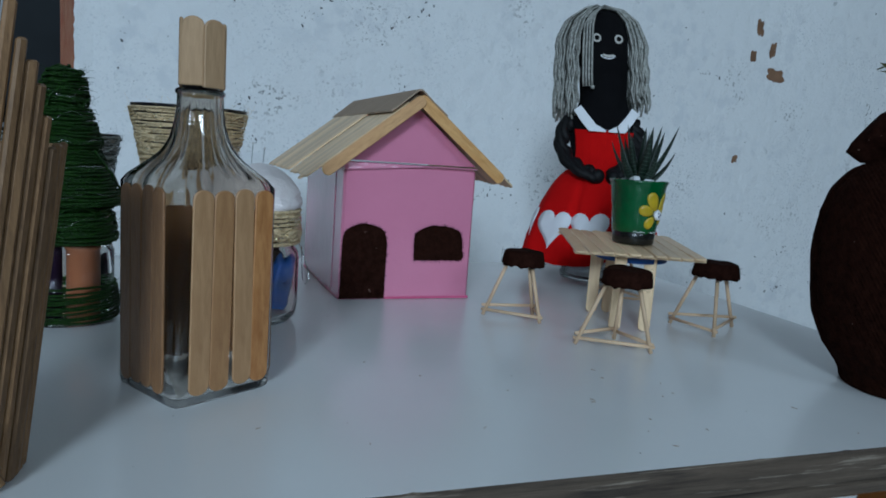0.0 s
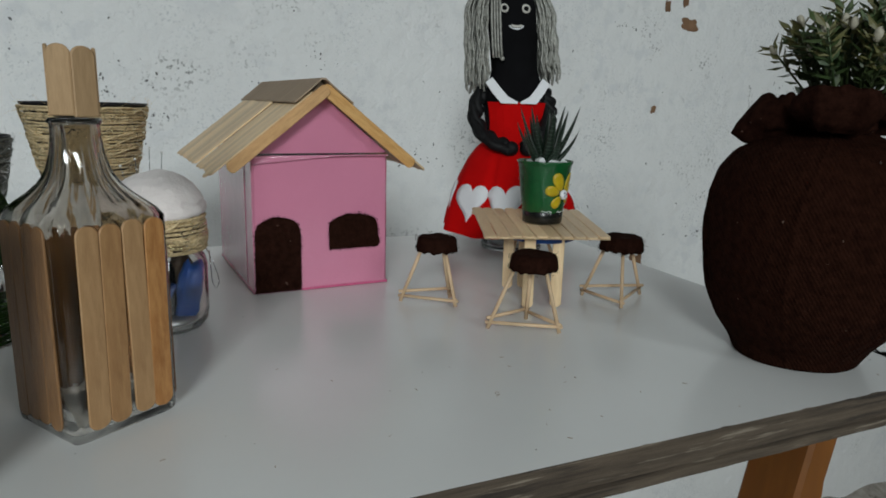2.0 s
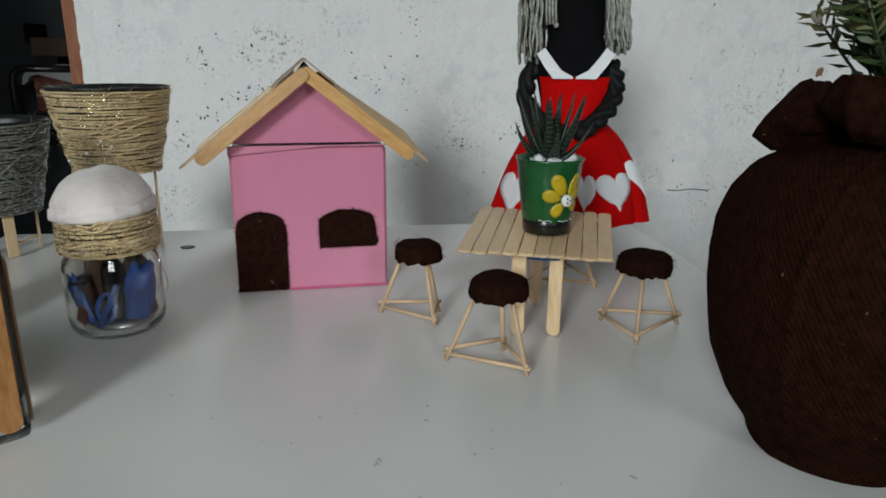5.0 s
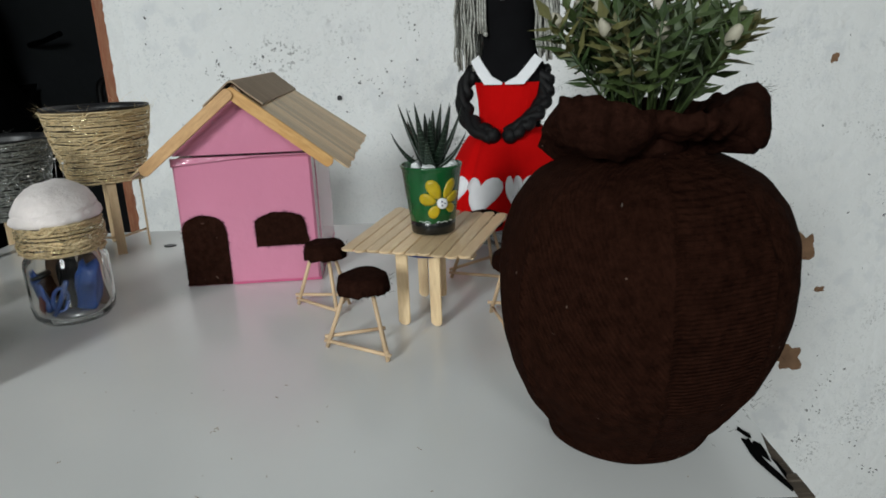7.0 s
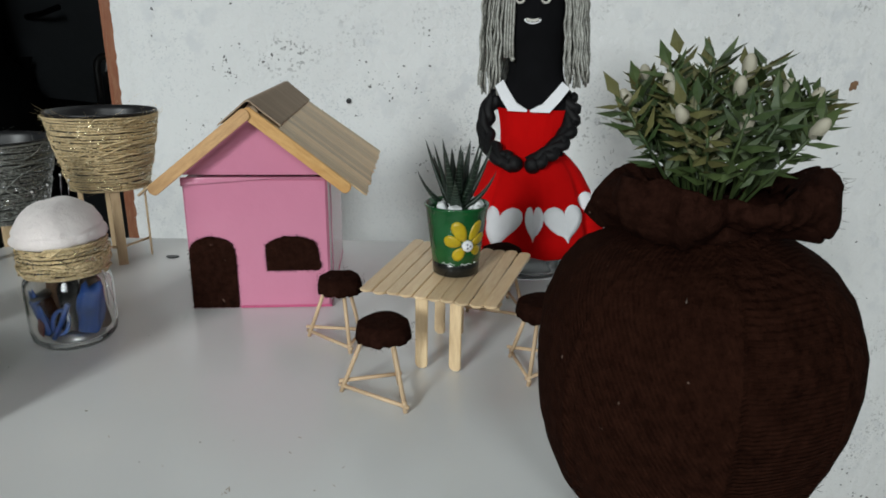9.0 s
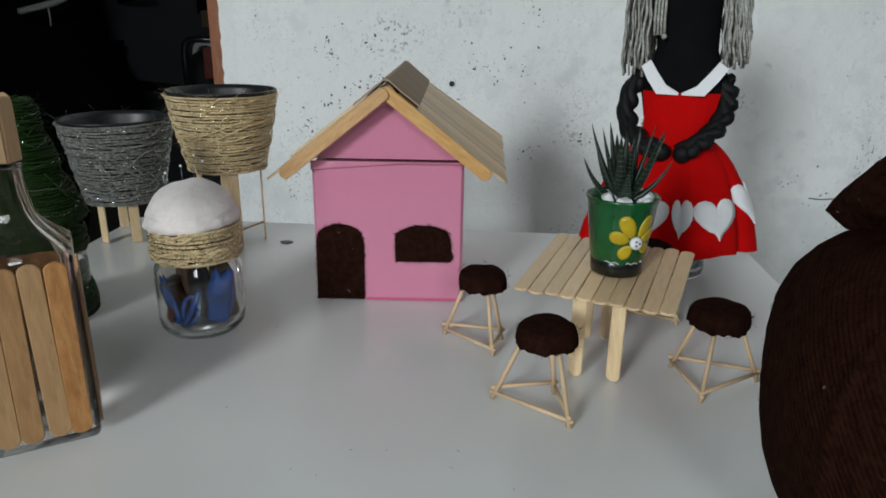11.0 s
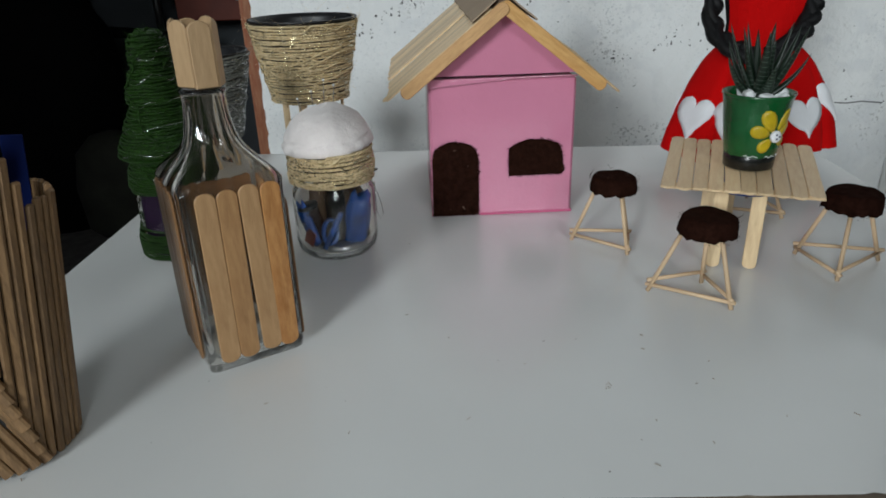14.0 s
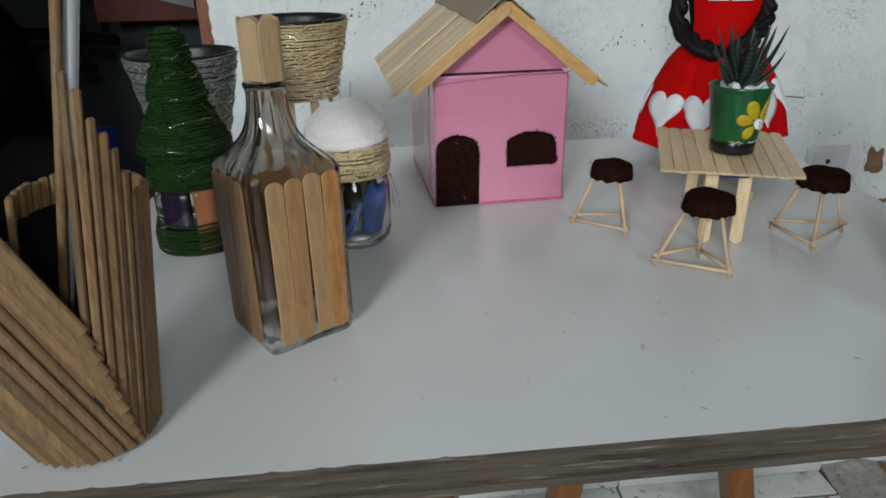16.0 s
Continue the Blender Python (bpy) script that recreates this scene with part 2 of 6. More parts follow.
M_PLASTER = material("white_plaster", (0.84, 0.85, 0.85), 0.85, vary=(1.7,), dark=0.92, bump=0.007, bump_scale=34, spots=[(3.2, 0.60, (0.66, 0.68, 0.70), 0.12, 6)])


def add_mould(mt, mask_scale, fine_scale, colour, mask=(0.56, 0.74), fine=(0.57, 0.64)):
    """Fine dark specks that gather in clusters, laid over a material's colour."""
    nd, lk = mt.node_tree.nodes, mt.node_tree.links
    b = nd["Principled BSDF"]
    src = b.inputs["Base Color"].links[0].from_socket
    tc = nd.new("ShaderNodeTexCoord")
    facs = []
    for sc, lo, hi, det in ((mask_scale, *mask, 5), (fine_scale, *fine, 4)):
        t = nd.new("ShaderNodeTexNoise")
        t.inputs["Scale"].default_value, t.inputs["Detail"].default_value = sc, det
        lk.new(tc.outputs["Object"], t.inputs["Vector"])
        m = nd.new("ShaderNodeMapRange")
        m.inputs[1].default_value, m.inputs[2].default_value = lo, hi
        lk.new(t.outputs["Fac"], m.inputs[0])
        facs.append(m.outputs[0])
    mul = nd.new("ShaderNodeMath")
    mul.operation = "MULTIPLY"
    lk.new(facs[0], mul.inputs[0])
    lk.new(facs[1], mul.inputs[1])
    mx = nd.new("ShaderNodeMix")
    mx.data_type = "RGBA"
    lk.new(mul.outputs[0], mx.inputs[0])
    lk.new(src, mx.inputs[6])
    mx.inputs[7].default_value = (*colour, 1)
    lk.new(mx.outputs[2], b.inputs["Base Color"])


add_mould(M_PLASTER, 6, 190, (0.12, 0.12, 0.12))
add_mould(M_PLASTER, 14, 90, (0.36, 0.37, 0.37), (0.60, 0.78), (0.60, 0.66))
add_mould(M_PLASTER, 5, 260, (0.58, 0.60, 0.62), (0.46, 0.66), (0.57, 0.68))
add_mould(M_PLASTER, 7, 30, (0.72, 0.735, 0.75), (0.44, 0.66), (0.50, 0.62))
M_CHIP = material("bare_brick_plaster", (0.255, 0.145, 0.080), 0.9, vary=(30,), dark=0.6, bump=0.002, bump_scale=120)
M_LAMINATE = material("white_laminate", (0.78, 0.79, 0.785), 0.24, vary=(6,), dark=0.95, rough_vary=0.06, spots=[(150, 0.765, (0.30, 0.29, 0.27), 0.02, 2), (7, 0.66, (0.74, 0.745, 0.735), 0.12, 5)])
M_BOARD_EDGE = material("worn_board_edge", (0.056, 0.040, 0.027), 0.85, vary=(16,), stretch=(0.5, 12, 9), dark=0.4, grain=(24, (0.110, 0.083, 0.058)), bump=0.0015, bump_scale=40, spots=[(20, 0.57, (0.022, 0.016, 0.012), 0.14, 8), (34, 0.60, (0.21, 0.175, 0.135), 0.08, 7)])
M_LEG = material("orange_varnished_wood", (0.26, 0.096, 0.016), 0.35, vary=(8,), stretch=(6, 6, 1), dark=0.55, grain=(20, (0.17, 0.058, 0.010)))
M_TILE = material("white_floor_tile", (0.74, 0.74, 0.72), 0.3, vary=(3,), dark=0.75, random_tint=0.1, spots=[(9, 0.57, (0.46, 0.44, 0.40), 0.12, 6), (26, 0.61, (0.24, 0.20, 0.16), 0.06, 6), (70, 0.70, (0.12, 0.10, 0.09), 0.03, 3)])
M_GROUT = material("dirty_grout", (0.16, 0.15, 0.14), 0.9, vary=(20,), dark=0.6)
M_CONCRETE = material("dirty_concrete", (0.30, 0.27, 0.23), 0.95, vary=(9,), dark=0.55, grain=(40, (0.42, 0.39, 0.35)), bump=0.004, bump_scale=70, spots=[(30, 0.64, (0.10, 0.085, 0.07), 0.06, 5)])
# For unseen walls and ceiling; kept dark to hold back bounced light.
M_CEIL = material("low_bounce_paint", (0.18, 0.175, 0.168), 0.9, vary=(2,), dark=0.92)
M_PLATE = material("old_white_plastic", (0.70, 0.71, 0.70), 0.4, vary=(30,), dark=0.85)
M_OUTLET = material("yellowed_outlet", (0.40, 0.34, 0.14), 0.5, vary=(60,), dark=0.5)
# Dark albedo stands in for the lack of light in the storeroom.
M_WALL_IN = material("shade_toned_plaster", (0.066, 0.074, 0.082), 0.9, vary=(2,), dark=0.7, bump=0.003, bump_scale=20)
M_JAMB = material("red_brown_door_jamb", (0.25, 0.058, 0.016), 0.6, vary=(9,), stretch=(6, 6, 1), dark=0.5, grain=(26, (0.26, 0.11, 0.05)), bump=0.001)
# Near-black colour carries the unlit storeroom's darkness; these things read as silhouettes.
M_DARK = material("unlit_junk", (0.005, 0.005, 0.0055), 0.85, vary=(5,), dark=0.5, spec=0.1)
M_STEEL = material("dull_steel", (0.42, 0.43, 0.45), 0.35, metal=1.0, vary=(12,), dark=0.7)
M_GREY = material("dull_chrome", (0.10, 0.10, 0.10), 0.28, metal=0.8, vary=(6,), dark=0.6)
M_CRATE = material("dull_brown_wood", (0.085, 0.045, 0.022), 0.8, vary=(8,), dark=0.6)
M_GREYCLOTH = material("greyed_white_cloth", (0.42, 0.42, 0.42), 0.95, vary=(12,), dark=0.75)
M_SACK = material("grey_green_sack", (0.040, 0.040, 0.031), 0.95, vary=(8,), dark=0.6)
M_REDBOX = material("red_brown_wood", (0.17, 0.030, 0.014), 0.6, vary=(6,), dark=0.6)

M_STICK = material("birch_craft_stick", (0.76, 0.54, 0.305), 0.45, vary=(9,), stretch=(1, 6, 6), dark=0.8, grain=(60, (0.83, 0.635, 0.39)), random_tint=0.22, bump=0.0002, bump_scale=150)
# Bottle's left and back sticks: the shade there is put into their colour.
M_STICK_SHADED = material("shaded_craft_stick", (0.205, 0.102, 0.040), 0.42, vary=(9,), stretch=(1, 6, 6), dark=0.7, grain=(60, (0.265, 0.142, 0.060)), random_tint=0.2, bump=0.0002, bump_scale=150)
M_STICK_TAN = material("tan_craft_stick", (0.52, 0.29, 0.12), 0.5, vary=(10,), stretch=(1, 6, 6), dark=0.82, grain=(60, (0.63, 0.38, 0.17)), random_tint=0.15, bump=0.0002, bump_scale=150)
M_STICK_HONEY = material("honey_craft_stick", (0.60, 0.31, 0.095), 0.42, vary=(10,), stretch=(1, 6, 6), dark=0.8, grain=(60, (0.70, 0.42, 0.16)), bump=0.0002, bump_scale=150)
M_STICK_PALE = material("pale_craft_stick", (0.37, 0.208, 0.092), 0.5, vary=(9,), stretch=(1, 6, 6), dark=0.82, grain=(60, (0.44, 0.265, 0.125)), bump=0.0002, bump_scale=150)
M_STICK_ORANGE = material("orange_craft_stick", (0.36, 0.145, 0.038), 0.45, vary=(14,), stretch=(1, 5, 5), dark=0.68, grain=(60, (0.50, 0.25, 0.085)), bump=0.0002, bump_scale=150)
M_STICK_CAP = material("cap_craft_stick", (0.43, 0.275, 0.140), 0.6, vary=(9,), stretch=(1, 6, 6), dark=0.85, grain=(60, (0.49, 0.325, 0.175)), random_tint=0.12, bump=0.0002, bump_scale=150)
# Brighter copy of the stick colour, for light falling on the upward faces.
M_STICK_TOP_LIT = material("top_lit_craft_stick", (0.84, 0.58, 0.33), 0.42, vary=(9,), stretch=(1, 6, 6), dark=0.8, grain=(60, (0.88, 0.67, 0.42)), random_tint=0.22, bump=0.0002, bump_scale=150)
M_STICK_BROWN = material("brown_craft_stick", (0.33, 0.170, 0.068), 0.45, vary=(10,), stretch=(1, 6, 6), dark=0.75, grain=(60, (0.40, 0.225, 0.095)), bump=0.0002, bump_scale=150)
# Bamboo colour is lowered to carry the shade over the pencil holder.
M_SKEWER = material("bamboo_stick", (0.180, 0.096, 0.037), 0.6, vary=(16,), stretch=(6, 6, 1), dark=0.55, grain=(80, (0.26, 0.150, 0.064)), random_tint=0.36, bump=0.0002, bump_scale=200)
M_PALE_STICK = material("pale_toothpick", (0.74, 0.53, 0.33), 0.6, vary=(30,), dark=0.8, random_tint=0.12)
M_PINK = material("pink_glossy_paper", (0.66, 0.24, 0.365), 0.26, vary=(6,), dark=0.93, coat=0.7, bump=0.0030, bump_scale=13)
M_PINK_HEM = material("deep_pink_paper_edge", (0.60, 0.11, 0.24), 0.3, vary=(30,), dark=0.8)
M_PINK_FOLD = material("pink_shiny_fold", (0.66, 0.24, 0.365), 0.16, vary=(60,), dark=0.9, coat=1.0, bump=0.0006, bump_scale=120)
M_BROWN_FELT = material("dark_brown_felt", (0.0150, 0.0055, 0.0035), 0.95, vary=(60,), dark=0.42, grain=(210, (0.0245, 0.0094, 0.0062)), bump=0.0019, bump_scale=190, spec=0.02, spots=[(160, 0.74, (0.16, 0.10, 0.08), 0.03, 2)])
M_CARD = material("grey_brown_cardboard", (0.40, 0.30, 0.21), 0.9, vary=(12,), stretch=(1, 14, 1), dark=0.75, bump=0.0004, bump_scale=60)
M_SISAL = material("sisal_twine", (0.66, 0.47, 0.23), 0.65, vary=(90,), dark=0.40, grain=(420, (0.86, 0.70, 0.43)), bump=0.0020, bump_scale=560)
M_GOLD = material("gold_thread", (1.0, 0.93, 0.74), 0.24, metal=1.0)
M_SILVER_TW = material("grey_silver_twine", (0.095, 0.098, 0.088), 0.34, metal=0.3, vary=(60,), dark=0.25, grain=(300, (0.38, 0.39, 0.36)), bump=0.0022, bump_scale=520)
M_SILVER = material("silver_thread", (0.80, 0.81, 0.82), 0.22, metal=1.0)
# Dark green, lowered further in colour for the shadow on the tree.
M_GREEN_TW = material("green_twine", (0.0022, 0.0125, 0.0010), 0.42, spec=0.22, vary=(45,), dark=0.22, grain=(420, (0.020, 0.062, 0.005)), bump=0.0018, bump_scale=560)
M_BLACK_POT = material("black_plastic", (0.010, 0.010, 0.012), 0.4, vary=(10,), dark=0.6)
M_CUSHION = material("off_white_cotton", (0.84, 0.78, 0.765), 0.95, vary=(40,), dark=0.86, bump=0.0030, bump_scale=60, sheen=0.2)
M_GLASS = glass_material("clear_glass", (0.975, 0.97, 0.95))
# Tint stands in for the shade inside the bottle, whose glass is clear.
M_BOTTLE_GLASS = glass_material("shade_tinted_glass", (0.74, 0.705, 0.655))
M_PLASTIC = glass_material("clear_plastic", (0.95, 0.96, 0.97), 0.12, 1.3)
M_GREEN_PAINT = material("glossy_green_paint", (0.004, 0.068, 0.015), 0.24, vary=(60,), dark=0.6, grain=(35, (0.006, 0.095, 0.022)), bump=0.0012, bump_scale=70, coat=0.2)
M_BLACK_PAINT = material("black_glossy_paint", (0.010, 0.011, 0.010), 0.25, vary=(40,), dark=0.6, bump=0.0005, bump_scale=90)
M_YELLOW = material("yellow_paint", (0.60, 0.43, 0.012), 0.35, vary=(90,), dark=0.7, bump=0.0006, bump_scale=200)
M_WHITE = material("white_felt", (0.84, 0.85, 0.88), 0.9, vary=(40,), dark=0.92, bump=0.0005, bump_scale=250)
M_RED = material("red_felt", (0.56, 0.004, 0.004), 0.95, vary=(22,), dark=0.8, bump=0.0006, bump_scale=250, spec=0.05)
M_BLACK = material("black_felt", (0.006, 0.006, 0.007), 0.95, vary=(30,), dark=0.6, spec=0.1)
M_BLACK_GLOSS = material("black_shiny_yarn", (0.005, 0.005, 0.006), 0.6, spec=0.25, vary=(60,), dark=0.5, bump=0.0006, bump_scale=300)
M_HAIR = material("grey_yarn", (0.17, 0.168, 0.140), 0.45, spec=0.7, vary=(80,), dark=0.45, grain=(260, (0.46, 0.46, 0.42)), bump=0.0004, bump_scale=500)
M_SUCC = material("dark_green_succulent", (0.0042, 0.016, 0.0065), 0.4, vary=(30,), dark=0.6)
M_STRIPE = material("pale_leaf_stripe", (0.13, 0.18, 0.14), 0.6, vary=(30,), dark=0.8)
M_LEAF = material("artificial_leaf_green", (0.025, 0.055, 0.016), 0.5, vary=(50,), dark=0.45, grain=(30, (0.066, 0.096, 0.028)))
M_LEAF_PALE = material("yellow_green_leaf", (0.135, 0.130, 0.045), 0.5, vary=(50,), dark=0.6)
M_BUD = material("cream_bud", (0.44, 0.41, 0.32), 0.6, vary=(60,), dark=0.75)
M_FOAM = material("white_styrofoam", (0.80, 0.82, 0.83), 0.8, vary=(60,), dark=0.85)
M_BLUE = material("blue_plastic", (0.004, 0.062, 0.30), 0.45, vary=(60,), dark=0.45)
M_NAVY = material("navy_card", (0.003, 0.010, 0.075), 0.7, spec=0.1, vary=(30,), dark=0.7)
M_PURPLE = material("purple_thread", (0.014, 0.005, 0.020), 0.8, spec=0.1, vary=(30,), dark=0.7)
M_ORANGE = material("terracotta_plastic", (0.42, 0.16, 0.07), 0.5, vary=(30,), dark=0.8)
M_PEARL = material("pearl_pin_head", (0.75, 0.74, 0.72), 0.2, vary=(200,), dark=0.9, coat=0.6)
M_TUBE = material("pale_grey_tube", (0.42, 0.44, 0.46), 0.35, vary=(20,), dark=0.8)
M_PATCH = material("exposed_black_board", (0.005, 0.005, 0.005), 1.0, vary=(60,), dark=0.5, spec=0.02)
M_LINT = material("pale_lint", (0.12, 0.092, 0.076), 0.9, vary=(300,), dark=0.5)
M_PIT = material("dark_plaster_pit", (0.19, 0.19, 0.19), 0.95, vary=(40,), dark=0.45)
M_EYE = material("clear_doll_eye", (0.62, 0.60, 0.55), 0.15, coat=1.0)

M_VASE_FELT = material("dark_brown_ribbed_felt", (0.0150, 0.0052, 0.0031), 0.95, vary=(14,), dark=0.40, grain=(170, (0.0240, 0.0088, 0.0053)), bump=0.0030, bump_scale=190, spec=0.02, spots=[(160, 0.745, (0.15, 0.10, 0.08), 0.03, 2)])


def add_ribs(mt, lo, hi, pitch):
    """Fine level ribs over one panel (a slice of turn lo to hi), slanting ones elsewhere, on top of a material's relief."""
    nd, lk = mt.node_tree.nodes, mt.node_tree.links
    bp = [n for n in nd if n.bl_idname == "ShaderNodeBump"][0]
    fine = bp.inputs["Height"].links[0].from_socket
    tc = nd.new("ShaderNodeTexCoord")
    gr = nd.new("ShaderNodeTexGradient")
    gr.gradient_type = "RADIAL"
    lk.new(tc.outputs["Object"], gr.inputs[0])

    def calc(op, a, b=None):
        m = nd.new("ShaderNodeMath")
        m.operation = op
        for k, val in enumerate((a, b)):
            if isinstance(val, (int, float)):
                m.inputs[k].default_value = val
            elif val is not None:
                lk.new(val, m.inputs[k])
        return m.outputs[0]
    inside = calc("MULTIPLY", calc("GREATER_THAN", gr.outputs["Fac"], lo), calc("LESS_THAN", gr.outputs["Fac"], hi))
    waves = []
    for rot, amount in (((0, 90, 8), 1.0), ((0, 42, 40), 0.50)):
        mp = nd.new("ShaderNodeMapping")
        mp.inputs["Rotation"].default_value = [radians(v) for v in rot]
        lk.new(tc.outputs["Object"], mp.inputs[0])
        wv = nd.new("ShaderNodeTexWave")
        wv.inputs["Scale"].default_value, wv.inputs["Distortion"].default_value, wv.inputs["Detail"].default_value = TAU / 20 / pitch, 1.3, 3
        wv.inputs["Detail Scale"].default_value = 1.5
        lk.new(mp.outputs[0], wv.inputs[0])
        waves.append(calc("MULTIPLY", wv.outputs["Fac"], amount))
    mx = nd.new("ShaderNodeMix")
    lk.new(inside, mx.inputs[0])
    lk.new(waves[1], mx.inputs[2])
    lk.new(waves[0], mx.inputs[3])
    lk.new(calc("ADD", fine, calc("MULTIPLY", mx.outputs[0], 0.25)), bp.inputs["Height"])


add_ribs(M_VASE_FELT, 0.2325, 0.3340, 0.0021)

# ---- the room ----
FLOOR = -0.985
CEIL = 2.30
WALL_Y = 1.36


def wall(name, geo, mat, label):
    return solid(name, geo, mat, Matrix.Identity(4), label, "wall", kind="structure")


g = span(-0.055, 2.7, WALL_Y, WALL_Y + 0.15, FLOOR, CEIL)
span(-1.15, -0.055, WALL_Y, WALL_Y + 0.15, 1.16, CEIL, geo=g)
span(-1.75, -1.15, WALL_Y, WALL_Y + 0.15, FLOOR, CEIL, geo=g)
wall("wall_north", g, M_PLASTER, "rough white plaster wall with flaked and stained paint")
g = span(-1.9, -1.75, -3.35, -3.2, FLOOR, CEIL)
span(-0.95, 0.86, -3.35, -3.2, FLOOR, CEIL, geo=g)
span(1.74, 2.7, -3.35, -3.2, FLOOR, CEIL, geo=g)
for x0, x1, z0, z1 in ((-1.75, -0.95, 0.94, 1.90), (0.86, 1.74, 1.28, 2.24)):
    span(x0, x1, -3.35, -3.2, FLOOR, z0, geo=g)
    span(x0, x1, -3.35, -3.2, z1, CEIL, geo=g)
wall("wall_south", g, M_CEIL, "unseen plain wall with two window openings, dark to limit bounce")
wall("wall_east", span(2.5, 2.65, -3.2, WALL_Y, FLOOR, CEIL), M_CEIL, "unseen plain side wall, dark to limit bounce")
wall("wall_west", span(-1.90, -1.75, -3.2, WALL_Y + 0.15, FLOOR, CEIL), M_WALL_IN, "plain unseen side wall in shade-toned plaster")
solid("ceiling", span(-1.90, 2.65, -3.35, WALL_Y + 0.15, CEIL, CEIL + 0.1), M_CEIL, Matrix.Identity(4), "unseen plain ceiling, dark to limit bounce", "ceiling", kind="structure")
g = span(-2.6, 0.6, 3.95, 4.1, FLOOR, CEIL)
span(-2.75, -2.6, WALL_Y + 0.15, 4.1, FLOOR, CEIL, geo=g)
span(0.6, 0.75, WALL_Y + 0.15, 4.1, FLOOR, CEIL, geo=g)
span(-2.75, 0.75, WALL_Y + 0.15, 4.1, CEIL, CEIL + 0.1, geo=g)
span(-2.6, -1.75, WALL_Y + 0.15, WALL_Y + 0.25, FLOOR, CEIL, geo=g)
wall("wall_storeroom", g, M_WALL_IN, "storeroom plaster walls, coloured dark for the unlit room")

floor = solid("floor", span(-2.75, 2.65, -3.35, 4.1, FLOOR - 0.12, FLOOR - 0.004), M_GROUT, Matrix.Identity(4), "dirty white tiled floor with dark joints", "floor", kind="structure")
g = span(-0.064, -0.0545, WALL_Y - 0.0015, WALL_Y + 0.15, FLOOR, 1.16)
span(-0.058, -0.036, WALL_Y - 0.0025, WALL_Y + 0.001, FLOOR, 1.18, 0.0005, g)
solid("door_frame", g, M_JAMB, Matrix.Identity(4), "worn red-brown wooden door jamb on the plaster wall", "door frame", kind="structure")


# ragged plaster that laps over the jamb
rng = random.Random(19)
out = [(-0.012, -0.6), (-0.012, 1.1)]
z = 1.1
while z > -0.6:
    out.append((-0.044 + rng.uniform(-0.0018, 0.0014), z))
    z -= rng.uniform(0.004, 0.016)
g = prism(out, 0.006, pose(0, WALL_Y - 0.0042, 0))
g.v = [(x, y if x < -0.02 else WALL_Y + 0.001 + (y > WALL_Y) * 0.001, z) for x, y, z in g.v]
solid("plaster_edge", g, M_PLASTER, Matrix.Identity(4), "ragged white plaster lapping over the door jamb", "trim", kind="structure")


def chip(x, z, w, h, seed, mat=M_CHIP):
    """A ragged spot where the paint has come off the wall."""
    rng = random.Random(seed)
    n = 26
    ph = [rng.uniform(0, TAU) for _ in range(3)]
    rad = [(1 + 0.16 * math.cos(4 * TAU * k / n + math.pi) + 0.14 * math.sin(2 * TAU * k / n + ph[0]) + 0.10 * math.sin(5 * TAU * k / n + ph[1]) + rng.uniform(-0.09, 0.09)) for k in range(n)]
    out = [(w / 2 * rad[k] * math.cos(TAU * k / n), h / 2 * rad[k] * math.sin(TAU * k / n)) for k in range(n)]
    return prism(out, 0.004, pose(x, WALL_Y - 0.0015, z))


def chips(spots, label, mat, seed):
    for k, (x, z, w, h) in enumerate(spots):
        solid("paint_chip", chip(x, z, w, h, seed + k), mat, Matrix.Identity(4), label, "paint chip", "bare spots on the wall", kind="structure")


chips([(1.315, 0.353, 0.045, 0.030), (1.259, 0.447, 0.018, 0.034), (1.250, 0.388, 0.014, 0.026), (1.299, 0.405, 0.015, 0.034), (1.235, 0.169, 0.014, 0.016), (1.2225, -0.183, 0.036, 0.060),
       (1.217, -0.415, 0.050, 0.056), (1.261, -0.270, 0.018, 0.012)], "small ragged brown chip in the white wall paint", M_CHIP, 11)
g = prism([(0.0045 * math.cos(TAU * k / 12), 0.0045 * math.sin(TAU * k / 12)) for k in range(12)], 0.006, pose(0.3500, WALL_Y - 0.004, 0.1305))
solid("wall_plug", g, M_BLACK_POT, Matrix.Identity(4), "small black plastic wall plug in white plaster", "wall plug")

